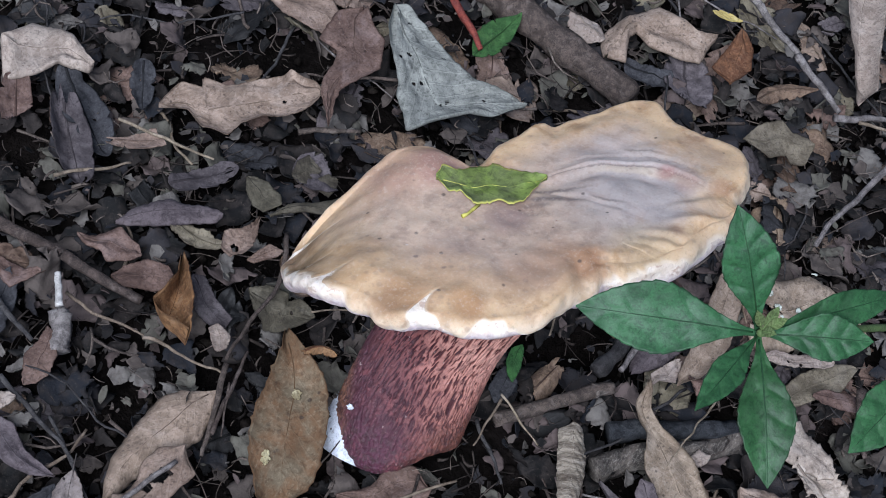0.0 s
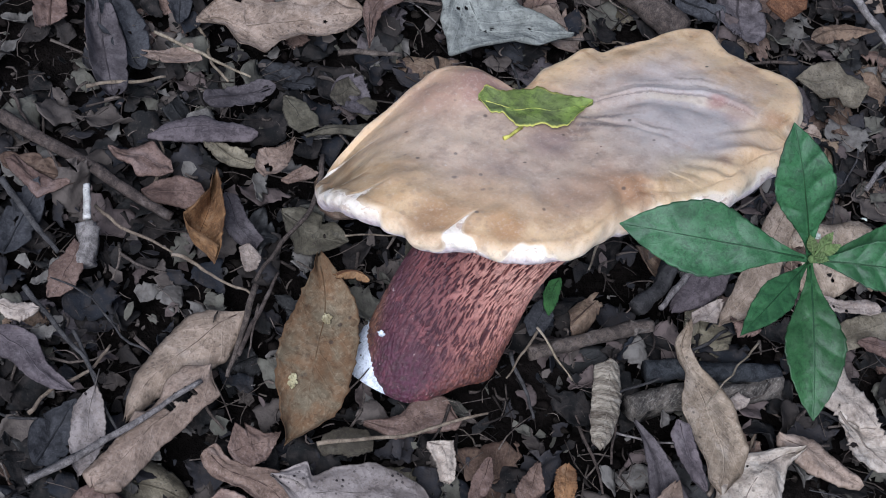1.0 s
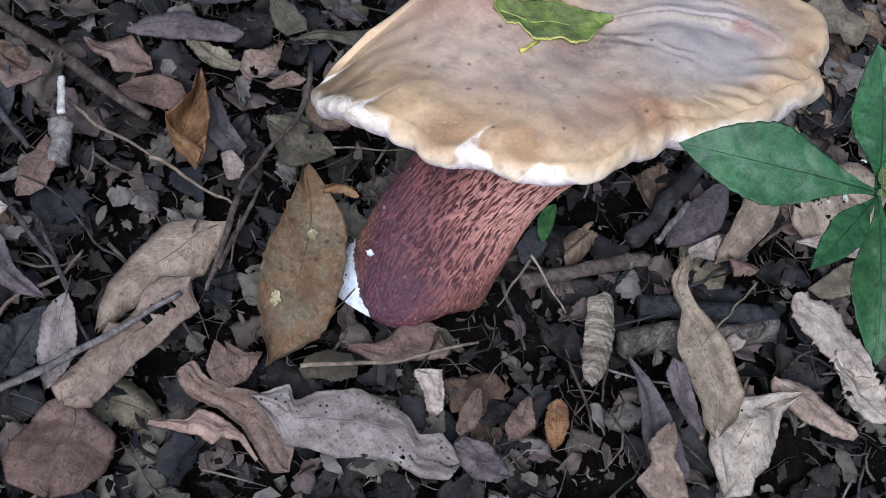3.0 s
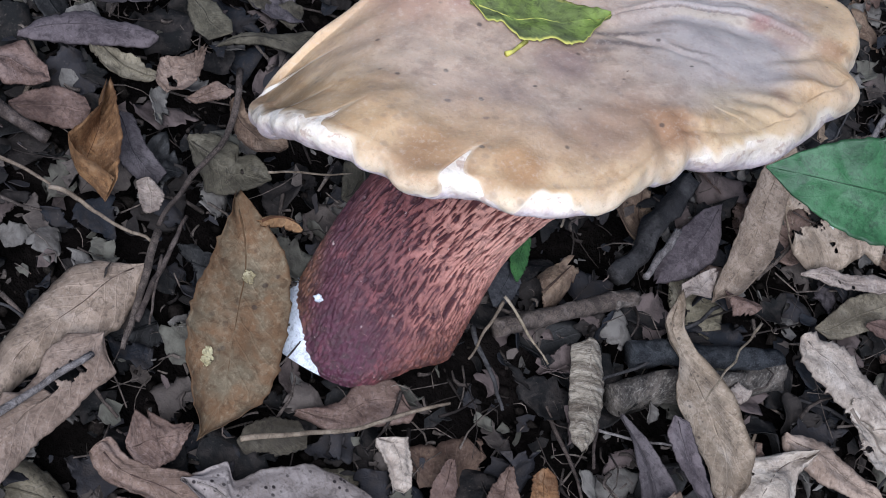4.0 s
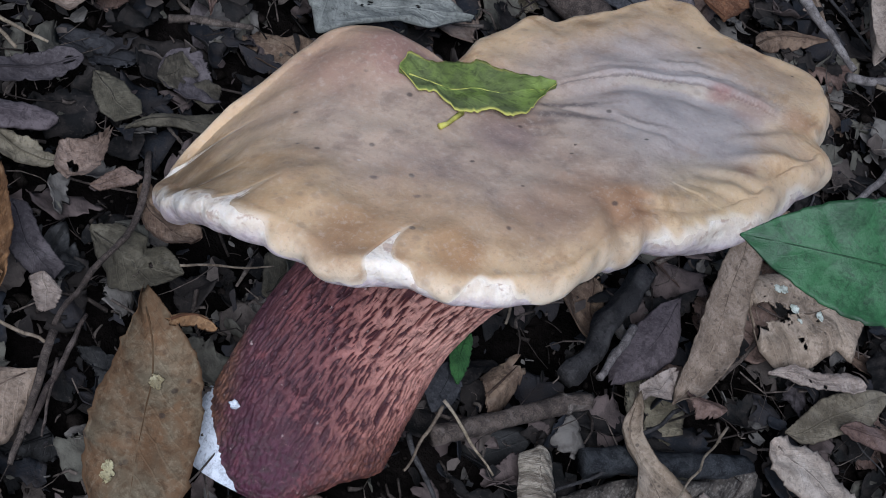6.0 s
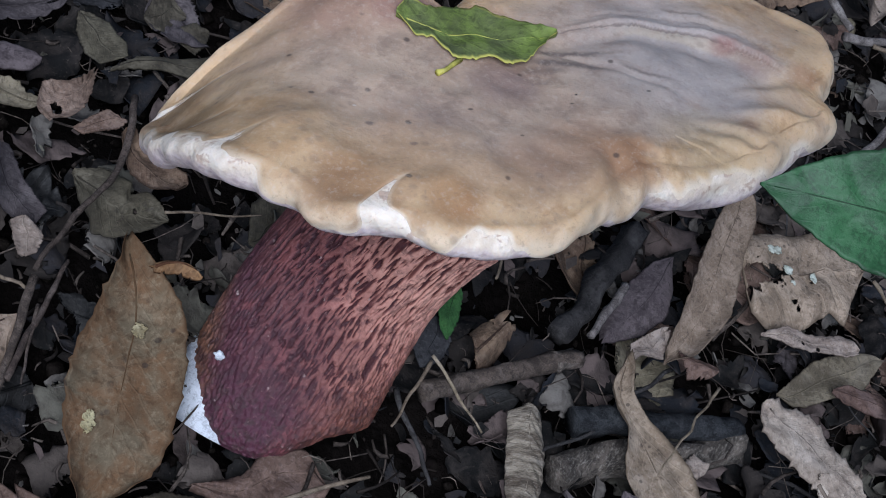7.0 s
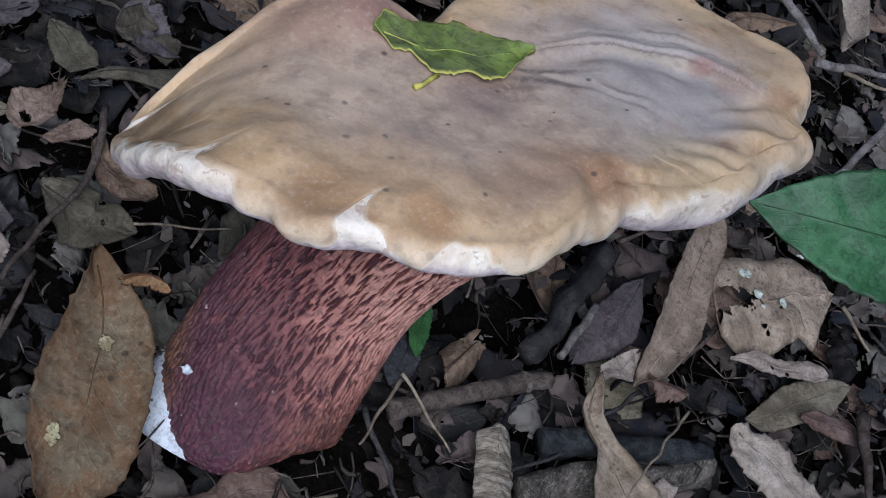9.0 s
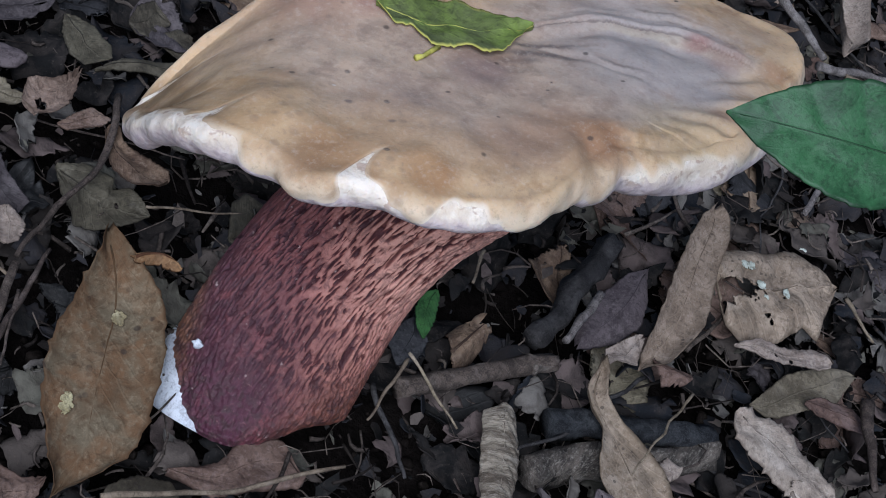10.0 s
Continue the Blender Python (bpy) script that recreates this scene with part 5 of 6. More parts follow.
shaped_leaf("olive", 0.0473, 0.1913, 0.0699, 0.2062, ((0.26, 6.7), (0.63, 10.3), (0.72, 4.6), (0.93, 2.8)),
            ((0.17, -4.4), (0.3, -7.9), (0.56, -5.2), (0.59, -9), (0.8, -8.7)), "grey-green lobed leaf lying flat", z=0.004, wave=0.05)
shaped_leaf("orange", -0.0761, 0.0242, -0.0604, 0.0034, ((0.15, 1.1), (0.44, 1.6), (0.58, 2.1), (0.86, 0.8)),
            ((0.24, -1.4), (0.49, -6.4), (0.62, -9.9), (0.79, -8.2), (0.91, -3.1)), "orange-brown leaf curled up at its edges", z=0.009, wave=0.05, cup=0.5, rim=0.25)
shaped_leaf("plum", -0.0725, 0.0267, -0.0550, 0.0169, ((0.11, 3.5), (0.54, 2.6), (0.9, 3.8), (1, 2.4)),
            ((0.17, -2.8), (0.58, -5.2), (0.85, -4.1)), "plum-brown leaf fragment with a pale end", z=0.004, wave=0.06)
shaped_leaf("pale", -0.0571, 0.0157, -0.0519, 0.0082, ((-0.1, 4.2), (0.43, 3.8), (0.89, 2.2)),
            ((0.16, -2.7), (0.63, -2.1), (0.98, -1.2)), "pale pinkish leaf end on the leaf litter", z=0.006, wave=0.06)
shaped_leaf("shaded_umber", -0.0568, 0.0336, -0.0360, 0.0373, ((0.21, 4), (0.54, 4.3), (0.57, 1.3), (0.7, 3.8), (0.87, 2.2)),
            ((0.18, -5.8), (0.33, -8.1), (0.42, -11.5), (0.61, -10.1), (0.79, -6.6), (0.9, -3.6)), "flat dull brown lobed leaf", z=0.003, wave=0.05, holes=((0.68, -2.0, 0.5),))
shaped_leaf("mauve", -0.0997, 0.0274, -0.0761, 0.0493, ((0.16, 4.5), (0.36, 6.6), (0.55, 8), (0.67, 5.5), (0.86, 4.3), (0.97, 2.4)),
            ((0.08, -1.1), (0.47, -2.1), (0.93, -2)), "narrow plum-grey leaf lying flat", z=0.006, wave=0.04, cup=-0.15)
shaped_leaf("rose", -0.1067, 0.0184, -0.0876, 0.0232, ((0.27, 1.8), (0.55, 7.2), (0.72, 4.6), (0.91, 3.4)),
            ((0.16, -2.7), (0.42, -3.1), (0.56, -5.9), (0.87, -3.2)), "small rose-brown lobed leaf", z=0.004, wave=0.07)
shaped_leaf("rose", -0.0910, 0.0127, -0.0768, 0.0237, ((0.27, 4.2), (0.62, 5.9), (0.95, 3.3)),
            ((0.12, -4.1), (0.51, -4.9), (0.85, -5.5)), "rose-brown torn leaf on the leaf litter", z=0.003, wave=0.06)
shaped_leaf("rose", -0.1252, -0.0040, -0.1071, 0.0011, ((0.08, 3.3), (0.45, 0.1), (0.77, -1), (0.95, 1.6)),
            ((0.13, -2.9), (0.45, -6.1), (0.67, -8.7), (0.84, -4.8), (1.01, -1.5)), "rose-brown leaf with a torn edge", z=0.004, wave=0.06)
shaped_leaf("mauve", -0.0959, -0.0493, -0.0666, -0.0506, ((0.17, 5), (0.39, 6), (0.63, 1.6), (0.9, 0.7)),
            ((0.22, -5.3), (0.39, -3.9), (0.6, -4.8), (0.81, -3.7)), "broad plum-grey leaf lying flat", z=0.005, wave=0.05)
shaped_leaf("pale", -0.0979, -0.0438, -0.0882, -0.0376, ((0.18, 2.3), (0.49, 1.2), (0.85, 1.5)),
            ((0.28, -3.7), (0.59, -4.4), (0.88, -2.2)), "small cream lobed leaf on the leaf litter", z=0.007, wave=0.08, rim=-0.1)
shaped_leaf("rose", -0.0946, -0.0135, -0.0893, -0.0325, ((0.08, 3.5), (0.39, 5.3), (0.72, 5.5), (0.91, 3.1)),
            ((0.3, -1.1), (0.54, -3), (0.8, -1.8)), "pinkish leaf under a broken stick", z=0.005, wave=0.05)
shaped_leaf("shaded_umber", -0.0784, 0.0675, -0.0646, 0.0652, ((0.11, 1.9), (0.4, 3.8), (0.61, 2.4), (0.82, 2.8)),
            ((0.24, -4.4), (0.57, -6.7), (0.86, -6.2), (1.03, -4.1)), "olive-grey leaf lying flat", z=0.004, wave=0.05)
shaped_leaf("tan", -0.0664, 0.0539, -0.0660, 0.0372, ((0.1, 0.7), (0.4, 2.8), (0.7, 3.6), (0.89, 2.2)),
            ((0.18, -0.6), (0.41, -2.3), (0.55, -4.6), (0.67, -6.2), (0.98, -3.9)), "tan curled leaf scrap on the leaf litter", z=0.007, wave=0.1, rim=0.15, holes=((0.8, -0.9, 1.2),))
shaped_leaf("brown", -0.0542, 0.0460, -0.0374, 0.0445, ((0.03, 2.9), (0.29, 0.1), (0.62, 0.7), (0.9, 2.2)),
            ((0.17, -4.1), (0.44, -7.2), (0.74, -6.9), (0.97, -3.2)), "brown leaf under the tip of the cap", z=0.006, wave=0.07, rim=0.1)
shaped_leaf("rose", -0.0621, 0.0406, -0.0552, 0.0501, ((0.39, 2.3), (0.74, 3.5), (0.89, 1.5)),
            ((0.15, -1.6), (0.47, -1.6), (0.79, -1.6)), "rose-brown leaf scrap on the leaf litter", z=0.005, wave=0.08)
shaped_leaf("shaded_umber", -0.0598, 0.0771, -0.0553, 0.0844, ((0.3, 2.9), (0.78, 3.4), (0.96, 1.6)),
            ((-0.03, -3.3), (0.31, -4.6), (0.67, -3.3)), "brown leaf fragment lying flat", z=0.004, wave=0.05)
shaped_leaf("shaded_umber", -0.0649, 0.0582, -0.0480, 0.0784, ((0.11, 1.6), (0.29, 3.2), (0.62, 1.9), (0.95, 2.2)),
            ((0.16, 0.1), (0.44, -0.5), (0.57, -2.2), (0.7, -3.8)), "narrow yellowish leaf with a hooked end", z=0.006, wave=0.05, rim=-0.1)
shaped_leaf("shaded_umber", -0.0679, 0.0771, -0.0614, 0.0845, ((0.33, 4.6), (0.78, 6.2), (1.01, 4.6)),
            ((0.1, -3.3), (0.39, -4.6), (0.68, -1.5)), "grey-brown lobed leaf on the leaf litter", z=0.004, wave=0.05)
shaped_leaf("shaded_umber", -0.0208, 0.0437, -0.0137, 0.0572, ((0.38, 8.1), (0.65, 9), (1.03, 6.5)),
            ((-0.07, -3.9), (0.19, -4.5), (0.62, -3.2)), "dull olive leaf behind the stem", z=0.004, wave=0.05)
shaped_leaf("pale", 0.0592, 0.0762, 0.0638, 0.0907, ((0.23, 2.8), (0.68, 2), (0.94, 1.1)),
            ((0.24, -0.8), (0.47, -4.3), (0.79, -2.2)), "small buff leaf scrap on the leaf litter", z=0.007, wave=0.08, rim=0.1)
shaped_leaf("pale", 0.0789, 0.0593, 0.0846, 0.0657, ((0.4, 2.1), (0.75, 2.9), (1, 2.1)),
            ((0.16, -1.9), (0.47, -2.7), (0.83, -1.9)), "small cream leaf scrap on the leaf litter", z=0.007, wave=0.06, rim=-0.1)
shaped_leaf("slate", 0.0195, 0.0574, 0.0221, 0.0437, ((0.1, 1.7), (0.26, 4.4), (0.74, 3.6)),
            ((0.21, -2.2), (0.71, -3.4), (1.08, -3.2)), "slate-grey leaf behind the stem", z=0.004, wave=0.04)
shaped_leaf("green", 0.0200, 0.0648, 0.0232, 0.0512, ((0.13, 1.1), (0.56, 1.4), (0.86, 0.8)),
            ((0.17, -2.8), (0.54, -3.5), (0.86, -2)), "small dark green leaf behind the stem", z=0.007, wave=0.04)
shaped_leaf("shaded_umber", -0.0082, -0.0230, 0.0028, -0.0119, ((0.14, 3.1), (0.57, 4.9), (0.95, 3.1)),
            ((0.05, -3), (0.43, -4.3), (0.94, -3.5)), "dull leaf in the shade of a toothed leaf", z=0.002, wave=0.04)
shaped_leaf("pale", 0.0154, -0.0060, 0.0264, -0.0128, ((0.16, 7.3), (0.6, 4.9), (0.98, 1.6)),
            ((0.11, -1.1), (0.45, -0.5), (0.87, -2.2)), "small torn pale leaf scrap", z=0.007, wave=0.09)
shaped_leaf("rose", 0.0319, 0.0017, 0.0341, -0.0132, ((-0.03, 2.3), (0.39, 3), (0.77, 2.8)),
            ((0.05, -1.4), (0.55, -2.7), (0.94, -1.7)), "rose leaf fragment on the leaf litter", z=0.006, wave=0.09)
shaped_leaf("rose", 0.0433, 0.0087, 0.0448, -0.0057, ((-0, 3.1), (0.53, 4.8), (0.91, 2.8)),
            ((0.2, -1.4), (0.58, -2.5), (0.85, -2.6)), "pinkish curled leaf scrap", z=0.006, wave=0.09, rim=0.12)
shaped_leaf("orange", 0.0498, 0.0127, 0.0559, -0.0006, ((0.12, 2.5), (0.49, 3.2), (0.85, 1.9)),
            ((0.19, -3), (0.55, -3.5), (0.87, -2.5)), "reddish leaf fragment on the leaf litter", z=0.007, wave=0.08, rim=0.12)
shaped_leaf("mauve", 0.0341, -0.0151, 0.0502, -0.0125, ((0.11, 3.8), (0.48, 5.3), (0.83, 3)),
            ((0.1, -4.5), (0.53, -6), (0.88, -3.8)), "mauve-grey leaf scrap on dark litter", z=0.004, wave=0.09)
shaped_leaf("tan", 0.0966, 0.0620, 0.1247, 0.0621, ((0.15, 3.4), (0.38, 6.2), (0.68, 4), (0.93, 2.8)),
            ((0.05, -3.4), (0.26, -4.2), (0.48, -5), (0.79, -3.6)), "tan leaf strip with a curled edge", z=0.006, wave=0.08, rim=-0.12)
fallen_leaf("tan", -0.1162, 0.0524, -0.1049, 0.0623, 0.0062, "small tan and orange leaf scrap", "scrap", z=0.006)
fallen_leaf("green", -0.0444, 0.1563, -0.0399, 0.1842, 0.0107, "fresh dark green leaf on the litter", "lance", z=0.008)

fallen_leaf("slate", -0.0003, 0.1951, 0.0157, 0.1990, 0.0131, "dark slate leaf under an arched leaf", "oval", z=0.003)
fallen_leaf("pale", -0.0257, 0.2008, -0.0121, 0.1950, 0.0104, "small pale grey leaf scrap", "oval", z=0.006, cup=-0.2)
fallen_leaf("slate", -0.1277, 0.0853, -0.1171, 0.0683, 0.0081, "small slate leaf hanging to a point", "ovate", z=0.004)
fallen_leaf("plum", -0.0948, 0.0507, -0.0829, 0.0673, 0.0087, "plum-grey leaf with small lobes", "oak", z=0.004)
fallen_leaf("plum", 0.0157, 0.2124, 0.0261, 0.1914, 0.0158, "pale lilac-grey leaf scrap on the leaf litter", "scrap", z=0.004, cuts=1)
fallen_leaf("yellow", 0.0154, 0.2355, 0.0261, 0.2385, 0.0035, "tiny yellow leaflet on the leaf litter", "lance", z=0.008, rib=False)
fallen_leaf("brown", 0.0451, 0.2075, 0.0615, 0.2274, 0.0077, "dark brown arched leaf on the leaf litter", "lance", bend=0.15, cup=-0.3, z=0.006)
fallen_leaf("pale", 0.1085, 0.0800, 0.1289, 0.0727, 0.0153, "pale buff leaf with toothed edge", "oval", z=0.007, teeth=0.1)
fallen_leaf("rose", 0.0685, 0.0862, 0.0771, 0.0881, 0.0063, "small rolled reddish leaf on the leaf litter", "oval", cup=-0.6, z=0.007)
fallen_leaf("brown", 0.0293, 0.0514, 0.0322, 0.0649, 0.0071, "brown crumpled bark flake", "scrap", cup=-0.4, z=0.005)
fallen_leaf("dark", -0.0651, 0.0206, -0.0525, 0.0257, 0.0135, "dark wet leaf lying flat", "oak", z=0.001)
fallen_leaf("orange", -0.0310, 0.0204, -0.0244, 0.0248, 0.0029, "small orange curl of leaf", "scrap", bend=0.2, cup=-0.5, z=0.010)
fallen_leaf("olive", -0.0869, 0.0385, -0.0713, 0.0405, 0.0076, "mossy olive leaf on the leaf litter", "oak", z=0.004)
fallen_leaf("slate", -0.1071, -0.0280, -0.1132, -0.0042, 0.0095, "slate-grey leaf on dark litter", "oval", z=0.004)
fallen_leaf("slate", -0.0623, -0.0733, -0.0651, -0.0532, 0.0118, "dark grey leaf with a pale edge", "lance", z=0.005)
fallen_leaf("brown", -0.1259, -0.0052, -0.1073, 0.0034, 0.0097, "dull brown torn leaf on the leaf litter", "oak", z=0.003)
fallen_leaf("plum", -0.0687, 0.0838, -0.0533, 0.0823, 0.0141, "grey-brown leaf with lobes", "oak", z=0.004)

for mx, my, ml, mw in ((0.0778, 0.1322, 0.0036, 0.0026), (0.0829, 0.1289, 0.0022, 0.0026), (0.0892, 0.1319, 0.0018, 0.0028), (0.0852, 0.1264, 0.0013, 0.0014), (0.0886, 0.1493, 0.002, 0.0012)):
    # whitish mould on the torn leaf
    bm = leaf_bm(ml, mw, "scrap", mx * 300, 0.0, 0.0, 0.05, 0.0, 0.0, 0.5, 0.3, 12, 16, 0.0002)
    part("mould_patch", bm, white_mould, torn_leaf, "whitish mould").location = torn_leaf.matrix_basis.inverted() @ Vector((mx, my, 0.0084))

# ---- sticks, stalks and twigs that can be told apart ----
twig(-0.1351, 0.0067, -0.0788, 0.0093, 0.0039, "bark", "long brown branch lying across the litter", z=0.005, wiggle=0.03, taper=0.75, name="branch", category="branch")
twig(-0.0593, -0.0817, -0.0412, -0.0325, 0.0022, "grey", "rough grey twig over a curled leaf", z=0.013, wiggle=0.04, rough=0.5, name="twig")
twig(-0.1012, -0.0002, -0.0945, -0.0088, 0.0019, "white", "broken stick with a bare white end", z=0.010, wiggle=0.03, taper=1.3, name="stick", category="stick")
twig(-0.0945, -0.0070, -0.0880, -0.0180, 0.0060, "grey", "grey rotten stump of a broken stick", z=0.004, wiggle=0.05, taper=0.9, name="stick", rough=0.5, category="stick")
twig(0.0240, 0.2508, 0.0493, 0.2353, 0.0033, "grey", "thin grey twig on the litter", z=0.010)
twig(0.0493, 0.2353, 0.0714, 0.2205, 0.0032, "grey", "thin grey twig on the litter", z=0.010)
twig(0.0710, 0.2189, 0.0912, 0.2345, 0.0028, "grey", "thin grey twig on the litter", z=0.008)
twig(0.0969, 0.2178, 0.0835, 0.1592, 0.0026, "grey", "thin grey stalk on the litter", z=0.010)
twig(-0.0566, 0.1935, 0.0072, 0.1812, 0.0123, "bark", "thick grey-brown branch half sunk in litter", z=0.003, taper=0.8, name="branch", sides=16, segs=40, wiggle=0.03, category="branch")
twig(-0.0670, 0.1772, -0.0433, 0.1585, 0.0031, "red", "reddish leaf stalk on the leaf litter", z=0.010, name="leaf_stalk")
twig(-0.0078, -0.0269, 0.0244, 0.0108, 0.0012, "straw", "thin straw-brown stalk on the leaf litter", z=0.009)
twig(-0.0749, 0.0925, -0.0589, 0.1050, 0.0022, "bark", "short brown twig on the leaf litter", z=0.005)
twig(-0.0556, 0.0539, -0.0475, 0.0055, 0.0016, "bark", "thin dark twig on the leaf litter", z=0.008, wiggle=0.08)
twig(-0.0475, 0.0055, -0.0378, -0.0229, 0.0019, "bark", "thin dark twig on the leaf litter", z=0.006)
twig(-0.0970, -0.0014, -0.0718, -0.0006, 0.0011, "straw", "thin curved stalk on the leaf litter", z=0.005, wiggle=0.09)
twig(-0.0718, -0.0006, -0.0477, 0.0030, 0.0011, "straw", "thin curved stalk on the leaf litter", z=0.005, wiggle=0.09)
twig(-0.0956, -0.0345, -0.0645, -0.0443, 0.0017, "dark", "thin dark grey twig on the leaf litter", z=0.006)
twig(-0.1212, -0.0112, -0.0952, -0.0203, 0.0022, "dark", "thin dark grey twig on the leaf litter", z=0.006)
twig(-0.1229, 0.0296, -0.1081, 0.0481, 0.0013, "straw", "thin straw-brown stalk on the leaf litter", z=0.006)
twig(-0.1203, 0.0596, -0.0893, 0.0652, 0.0012, "straw", "thin straw-brown stalk on the leaf litter", z=0.006)
twig(-0.0782, -0.0381, -0.0488, -0.0548, 0.0012, "dark", "thin dark grey twig on the leaf litter", z=0.006)
twig(0.0231, 0.0451, 0.0233, 0.0259, 0.0009, "straw", "dry straw stalk on the leaf litter", z=0.006)
twig(0.0226, 0.0447, 0.0390, 0.0360, 0.0008, "straw", "dry straw stalk on the leaf litter", z=0.008)
twig(0.0238, 0.0841, 0.0253, 0.0737, 0.0009, "straw", "dry straw stalk on the leaf litter", z=0.006)
twig(0.0775, 0.0810, 0.0741, 0.0503, 0.0007, "straw", "fine bent stalk on the leaf litter", z=0.012, wiggle=0.08)
twig(0.0201, 0.0347, 0.0358, 0.0204, 0.0013, "dark", "thin dark twig beside the stem", z=0.005)
twig(-0.0396, -0.0157, -0.0453, 0.0130, 0.0015, "bark", "thin brown twig on the leaf litter", z=0.006)
twig(-0.0374, 0.0359, -0.0221, 0.0498, 0.0006, "straw", "hair-thin stalk on the leaf litter", z=0.006)
twig(0.1036, 0.1444, 0.1141, 0.1369, 0.0011, "straw", "fine pale stalk on the leaf litter", z=0.008)
twig(0.0796, 0.2226, 0.0964, 0.2314, 0.0013, "straw", "fine pale stalk on the leaf litter", z=0.008)
twig(-0.0437, 0.0011, -0.0366, -0.0146, 0.0008, "bark", "thin brown twig on the leaf litter", z=0.006)
twig(0.0243, 0.0380, 0.0502, 0.0697, 0.0043, "bark", "brown stick with a splintered pale end", z=0.005, end="pale", taper=0.95, name="stick", sides=12, segs=24, category="stick")
twig(0.0484, 0.1139, 0.0439, 0.0736, 0.0061, "dark", "dark rotten stick in the litter", z=0.003, taper=0.8, name="stick", sides=12, segs=24, rough=0.5, category="stick")
twig(0.0510, 0.0952, 0.0495, 0.0764, 0.0020, "grey", "short pale stick on the litter", z=0.006, taper=0.9, name="stick", category="stick")
twig(0.0556, 0.0559, 0.0886, 0.0823, 0.0061, "slate", "slate-dark rotten stick on the soil", z=0.003, taper=0.9, name="stick", sides=12, segs=24, rough=0.4, category="stick")
twig(0.0571, 0.0428, 0.0910, 0.0799, 0.0073, "pale", "rotten stick with flaking bark", z=0.002, taper=0.9, name="stick", sides=14, segs=30, rough=0.6, category="stick")
twig(0.1172, 0.1153, 0.1260, 0.0928, 0.0035, "bark", "upright strip of brown bark", z=0.010, taper=0.4, name="stick", category="stick")
flake = shaped_leaf("pale", 0.0443, 0.0505, 0.0562, 0.0238, ((0.01, 3.7), (0.34, 5.2), (0.6, 4.5), (0.83, 2.9)),
            ((0.07, -3.6), (0.34, -3.8), (0.65, -3.8), (0.92, -3.2)), "short curled piece of pale flaking bark", z=0.006, ribs=9, cup=-0.25, wave=0.04, material=TWIG["flake"])
flake.name = "bark_piece"
flake["category"], flake["group"] = "bark", "bark pieces"


# ---- the rest of the litter ----
def build_scattered_leaves():
    rng = random.Random(5)
    kinds = [("brown", 5), ("rose", 3), ("plum", 4), ("dark", 14), ("slate", 4), ("olive", 4), ("tan", 1)]
    bag = [k for k, n in kinds for _ in range(n)]
    models = {}
    for k in range(275):
        far = k >= 185
        colour = rng.choice(bag if not far else ["brown", "rose", "plum", "olive", "tan"])
        style = rng.choice(("oak", "scrap", "scrap", "oval", "lance", "oak"))
        key = (colour, style, rng.randrange(2))
        x, y = (rng.uniform(-0.16, 0.13), rng.uniform(0.11, 0.32)) if far else (rng.uniform(-0.22, 0.19), rng.uniform(-0.14, 0.36))
        if math.hypot(x - 0.001, y - 0.022) < 0.036:
            continue
        m = pose(x, y, rng.uniform(-0.009, 0.0), rng.gauss(0, 13), rng.gauss(0, 13), rng.uniform(0, 360))
        if key in models:
            ob = copy_thing(models[key], m)
        else:
            L = rng.uniform(0.016, 0.034)
            W, curl, cup, bend = L * rng.uniform(0.45, 0.75), rng.uniform(-0.1, 0.1), rng.uniform(-0.25, 0.25), rng.uniform(-0.1, 0.1)
            cuts = {"oak": 3, "scrap": 4, "oval": 3, "lance": 2}[style]
            ob = link_mesh("fallen_leaf", leaf_bm(L, W, style, k * 0.77, curl, cup, 0.10, bend, 0.0, 0.24, 0.0, 16, 36, cuts=cuts), LEAF[colour])
            part("midrib", rib_bm(L, W, 0.0004, curl, cup, bend, 0.0, 0.10, k * 0.77, cuts), LEAF[colour], ob)
            ob.matrix_basis = m
            word = {"brown": "dull brown", "rose": "reddish brown", "plum": "plum-grey", "dark": "dark wet", "slate": "slate-grey", "olive": "olive-brown", "tan": "tan"}[colour]
            shape = {"oak": "lobed leaf", "scrap": "torn leaf scrap", "oval": "oval leaf", "lance": "narrow leaf"}[style]
            tagged(ob, f"{word} {shape} in the leaf litter", "leaf", "fallen leaves on the forest floor")
            models[key] = ob


build_scattered_leaves()


def build_scattered_twigs():
    rng = random.Random(23)
    models = []
    for k in range(135):
        x, y, a = rng.uniform(-0.20, 0.17), rng.uniform(-0.12, 0.33), rng.uniform(0, 360)
        if math.hypot(x, y - 0.024) < 0.045:
            continue
        m = pose(x, y, rng.uniform(-0.003, 0.004), 0, rng.gauss(0, 5), a)
        if len(models) < 10:
            L = rng.uniform(0.018, 0.050)
            kind = rng.choice(("dark", "bark", "straw", "dark", "bark", "grey"))
            ob = twig(-L / 2, 0, L / 2, 0, rng.uniform(0.0004, 0.0015), kind, {"dark": "thin dark twig in the leaf litter", "bark": "thin brown twig in the leaf litter", "straw": "dry straw stalk in the leaf litter", "grey": "thin grey twig in the leaf litter"}[kind], z=0, wiggle=rng.uniform(0.03, 0.16), sides=6)
            ob.matrix_basis = m
            models.append(ob)
        else:
            copy_thing(rng.choice(models), m)


build_scattered_twigs()


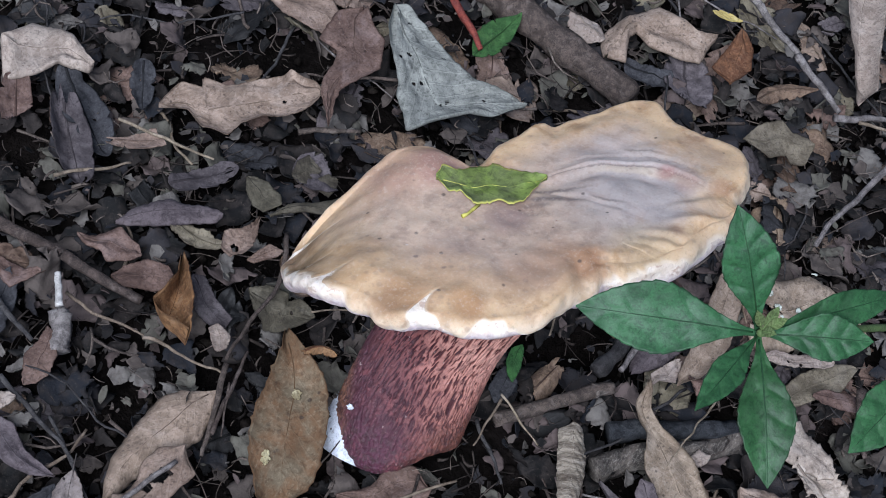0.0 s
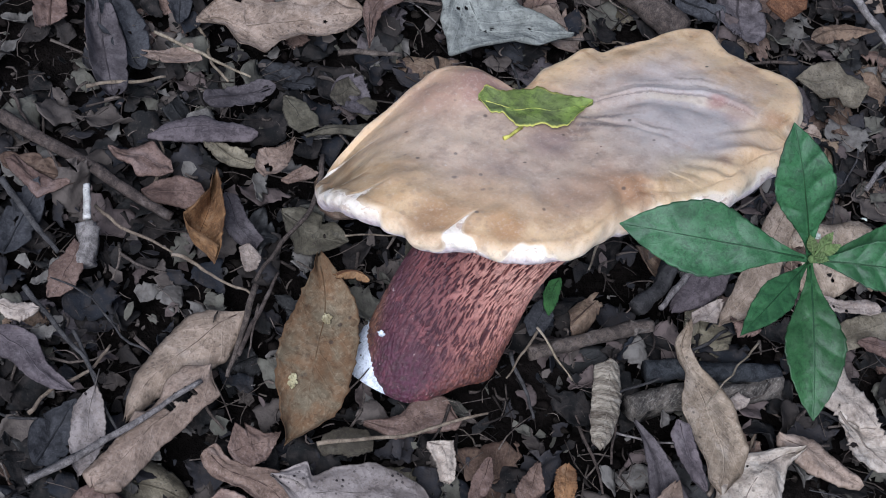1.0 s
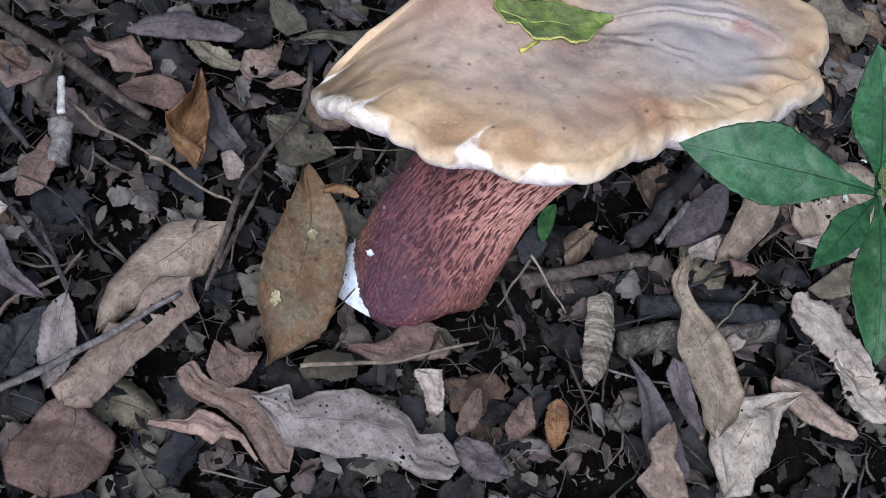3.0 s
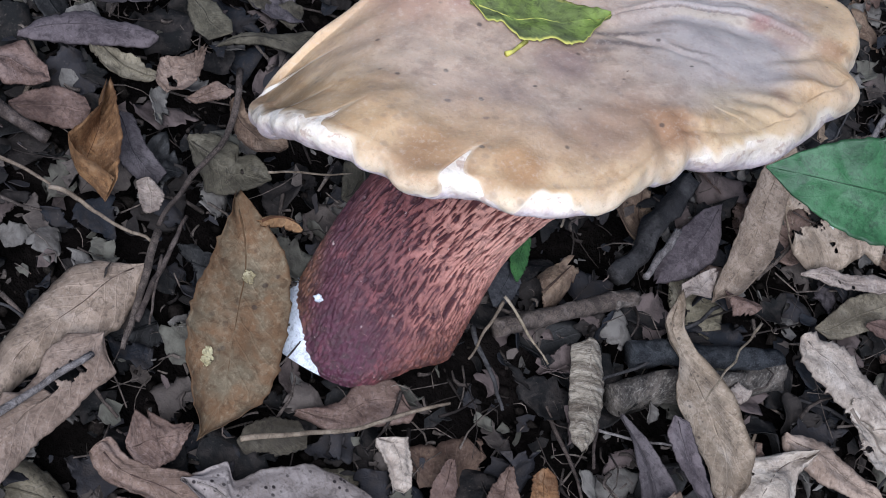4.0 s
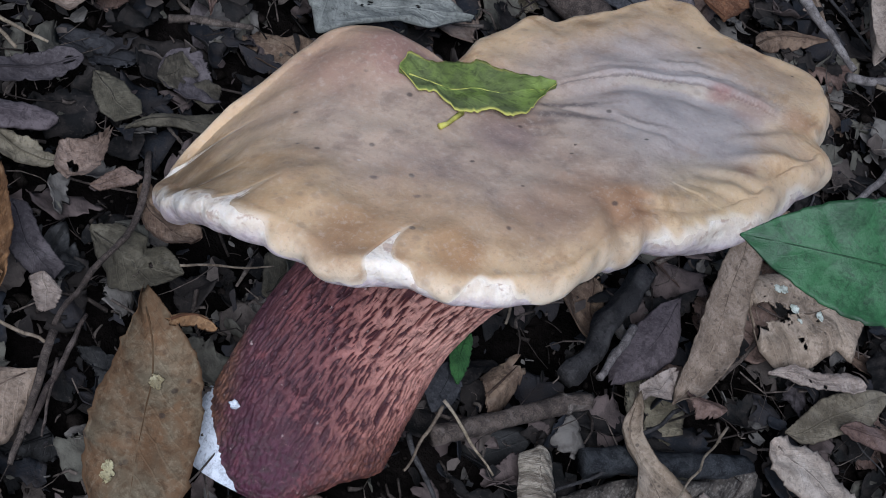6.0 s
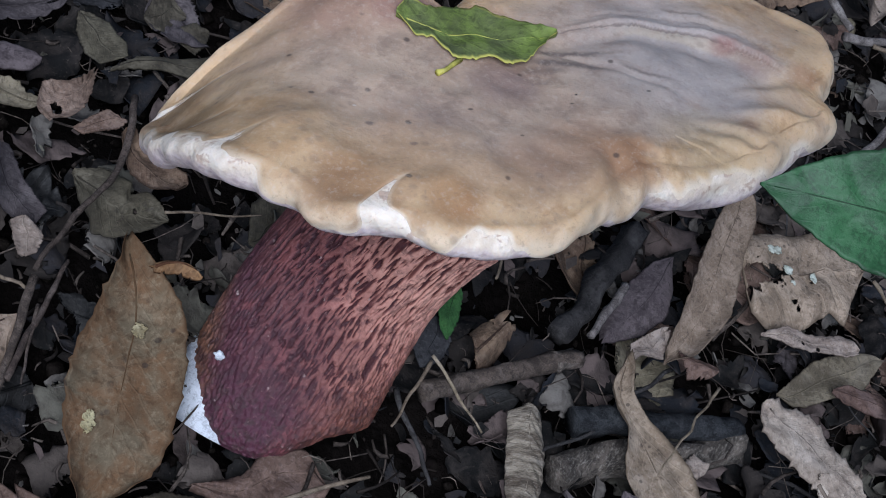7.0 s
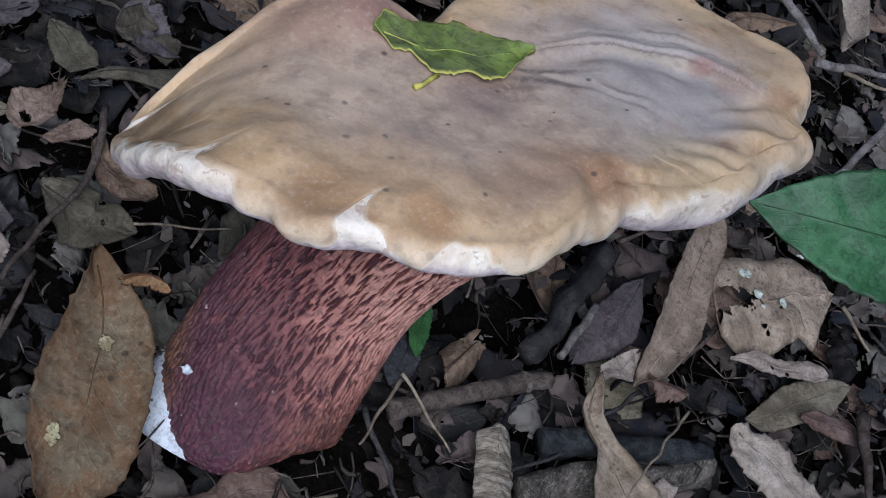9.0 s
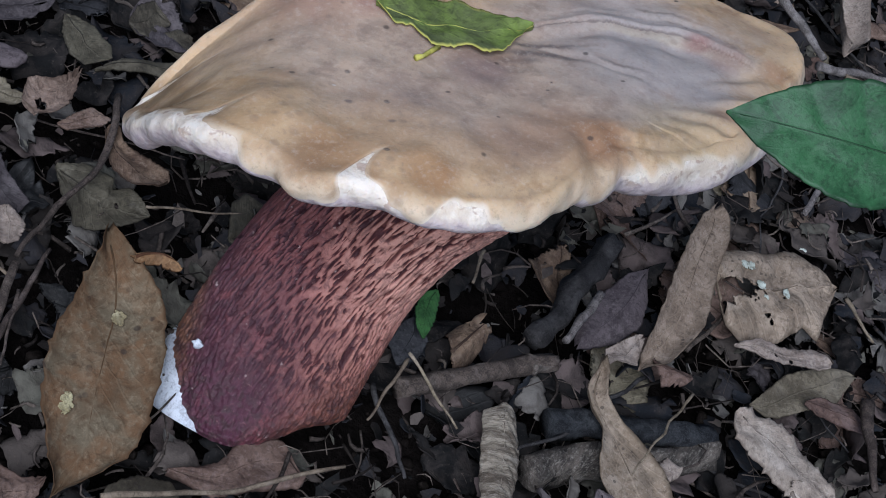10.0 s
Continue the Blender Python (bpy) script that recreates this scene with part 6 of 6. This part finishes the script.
def build_crumbs():
    """Soil grains, leaf flakes and twig bits too many to count."""
    rng = random.Random(9)

    def place():
        while True:
            x, y = rng.uniform(-0.24, 0.21), rng.uniform(-0.15, 0.38)
            if math.hypot(x - 0.001, y - 0.026) > 0.0165:
                return x, y
    ico = bmesh.new()
    bmesh.ops.create_icosphere(ico, subdivisions=1, radius=1)
    iv, fi = [v.co.copy() for v in ico.verts], [[v.index for v in f.verts] for f in ico.faces]
    ico.free()
    verts, faces = [], []
    for k in range(8500):
        x, y = place()
        r = 0.0004 + 0.0019 * rng.random() ** 3
        base = len(verts)
        s = rng.random() * 50
        z = rng.uniform(-0.013, -0.006)
        for v in iv:
            q = r * (1 + 0.9 * n3(v.x * 1.6 + s, v.y * 1.6, v.z * 1.6))
            verts.append((x + v.x * q, y + v.y * q, z + v.z * q * 0.8))
        faces += [[base + i for i in f] for f in fi]
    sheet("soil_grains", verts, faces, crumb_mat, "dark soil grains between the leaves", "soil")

    verts, faces = [], []
    for k in range(7800):
        x, y = place()
        r = 0.0007 + 0.0032 * rng.random() ** 2
        e = Euler((rng.gauss(0, 0.5), rng.gauss(0, 0.5), rng.uniform(0, 6.28))).to_matrix()
        n, long = rng.choice((5, 6, 7, 8, 9)), rng.uniform(1.0, 2.3)
        r /= long ** 0.8
        base = len(verts)
        fold = rng.uniform(-0.4, 0.4)
        c = Vector((x, y, rng.uniform(-0.011, 0.0005)))
        rim = []
        for i in range(n):
            a = 6.283 * i / n
            q = r * rng.uniform(0.35, 1.15)
            rim.append(Vector((q * math.cos(a) * long, q * math.sin(a), fold * abs(q * math.sin(a)))))
        for dz in (0.00012, -0.00012):
            for p in rim:
                verts.append(tuple(c + e @ (p + Vector((0, 0, dz)))))
        faces.append(list(range(base, base + n)))
        faces.append(list(range(base + 2 * n - 1, base + n - 1, -1)))
        faces += [[base + i, base + n + i, base + n + (i + 1) % n, base + (i + 1) % n] for i in range(n)]
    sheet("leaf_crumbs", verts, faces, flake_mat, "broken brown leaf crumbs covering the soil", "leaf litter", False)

    shapes = []
    for k in range(22):
        L = rng.uniform(0.006, 0.020)
        bm = leaf_bm(L, L * rng.uniform(0.45, 0.9), rng.choice(("scrap", "oak", "scrap", "lance")), 40.3 + k * 1.9, rng.uniform(-0.15, 0.15), rng.uniform(-0.4, 0.4), 0.15, rng.uniform(-0.1, 0.1), 0.0, 0.3, 0.0, 8, 16, cuts=3)
        bm.verts.index_update()
        shapes.append(([v.co.copy() for v in bm.verts], [[v.index for v in f.verts] for f in bm.faces]))
        bm.free()
    verts, faces = [], []
    for k in range(3600):
        sv, sf = rng.choice(shapes)
        x, y = place()
        m = pose(x, y, rng.uniform(-0.008, 0.001), rng.gauss(0, 18), rng.gauss(0, 18), rng.uniform(0, 360))
        base = len(verts)
        verts += [tuple(m @ v) for v in sv]
        faces += [[base + i for i in f] for f in sf]
    sheet("leaf_scraps", verts, faces, scrap_mat, "torn brown and grey leaf scraps", "leaf litter")

    verts, faces = [], []
    for k in range(7500):
        x, y = place()
        L, r = 0.002 + 0.018 * rng.random() ** 3, 0.00012 + 0.0005 * rng.random() ** 3
        d = Euler((0, rng.gauss(0, 0.18), rng.uniform(0, 6.28))).to_matrix() @ Vector((L / 2, 0, 0))
        c = Vector((x, y, rng.uniform(-0.009, 0.003)))
        side = d.orthogonal().normalized()
        other = d.normalized().cross(side)
        bow = side * rng.gauss(0, 0.2) * L
        base = len(verts)
        for j, q in enumerate((-1, -0.33, 0.33, 1)):
            for i in range(5):
                a = 1.2566 * i
                verts.append(tuple(c + d * q + bow * (1 - q * q) + (side * math.cos(a) + other * math.sin(a)) * r * (1.1 - 0.2 * j)))
        for j in range(3):
            faces += [[base + j * 5 + i, base + j * 5 + (i + 1) % 5, base + j * 5 + 5 + (i + 1) % 5, base + j * 5 + 5 + i] for i in range(5)]
        faces += [[base + i for i in range(4, -1, -1)], [base + 15 + i for i in range(5)]]
    sheet("twig_bits", verts, faces, bit_mat, "thin broken twig bits in the litter", "twigs")


def sheet(name, verts, faces, material, label, category, soft=True):
    me = bpy.data.meshes.new(name)
    me.from_pydata(verts, [], faces)
    if soft:
        me.shade_smooth()
    me.materials.append(material)
    tagged(new(name, me), label, category, kind="stuff")


build_crumbs()
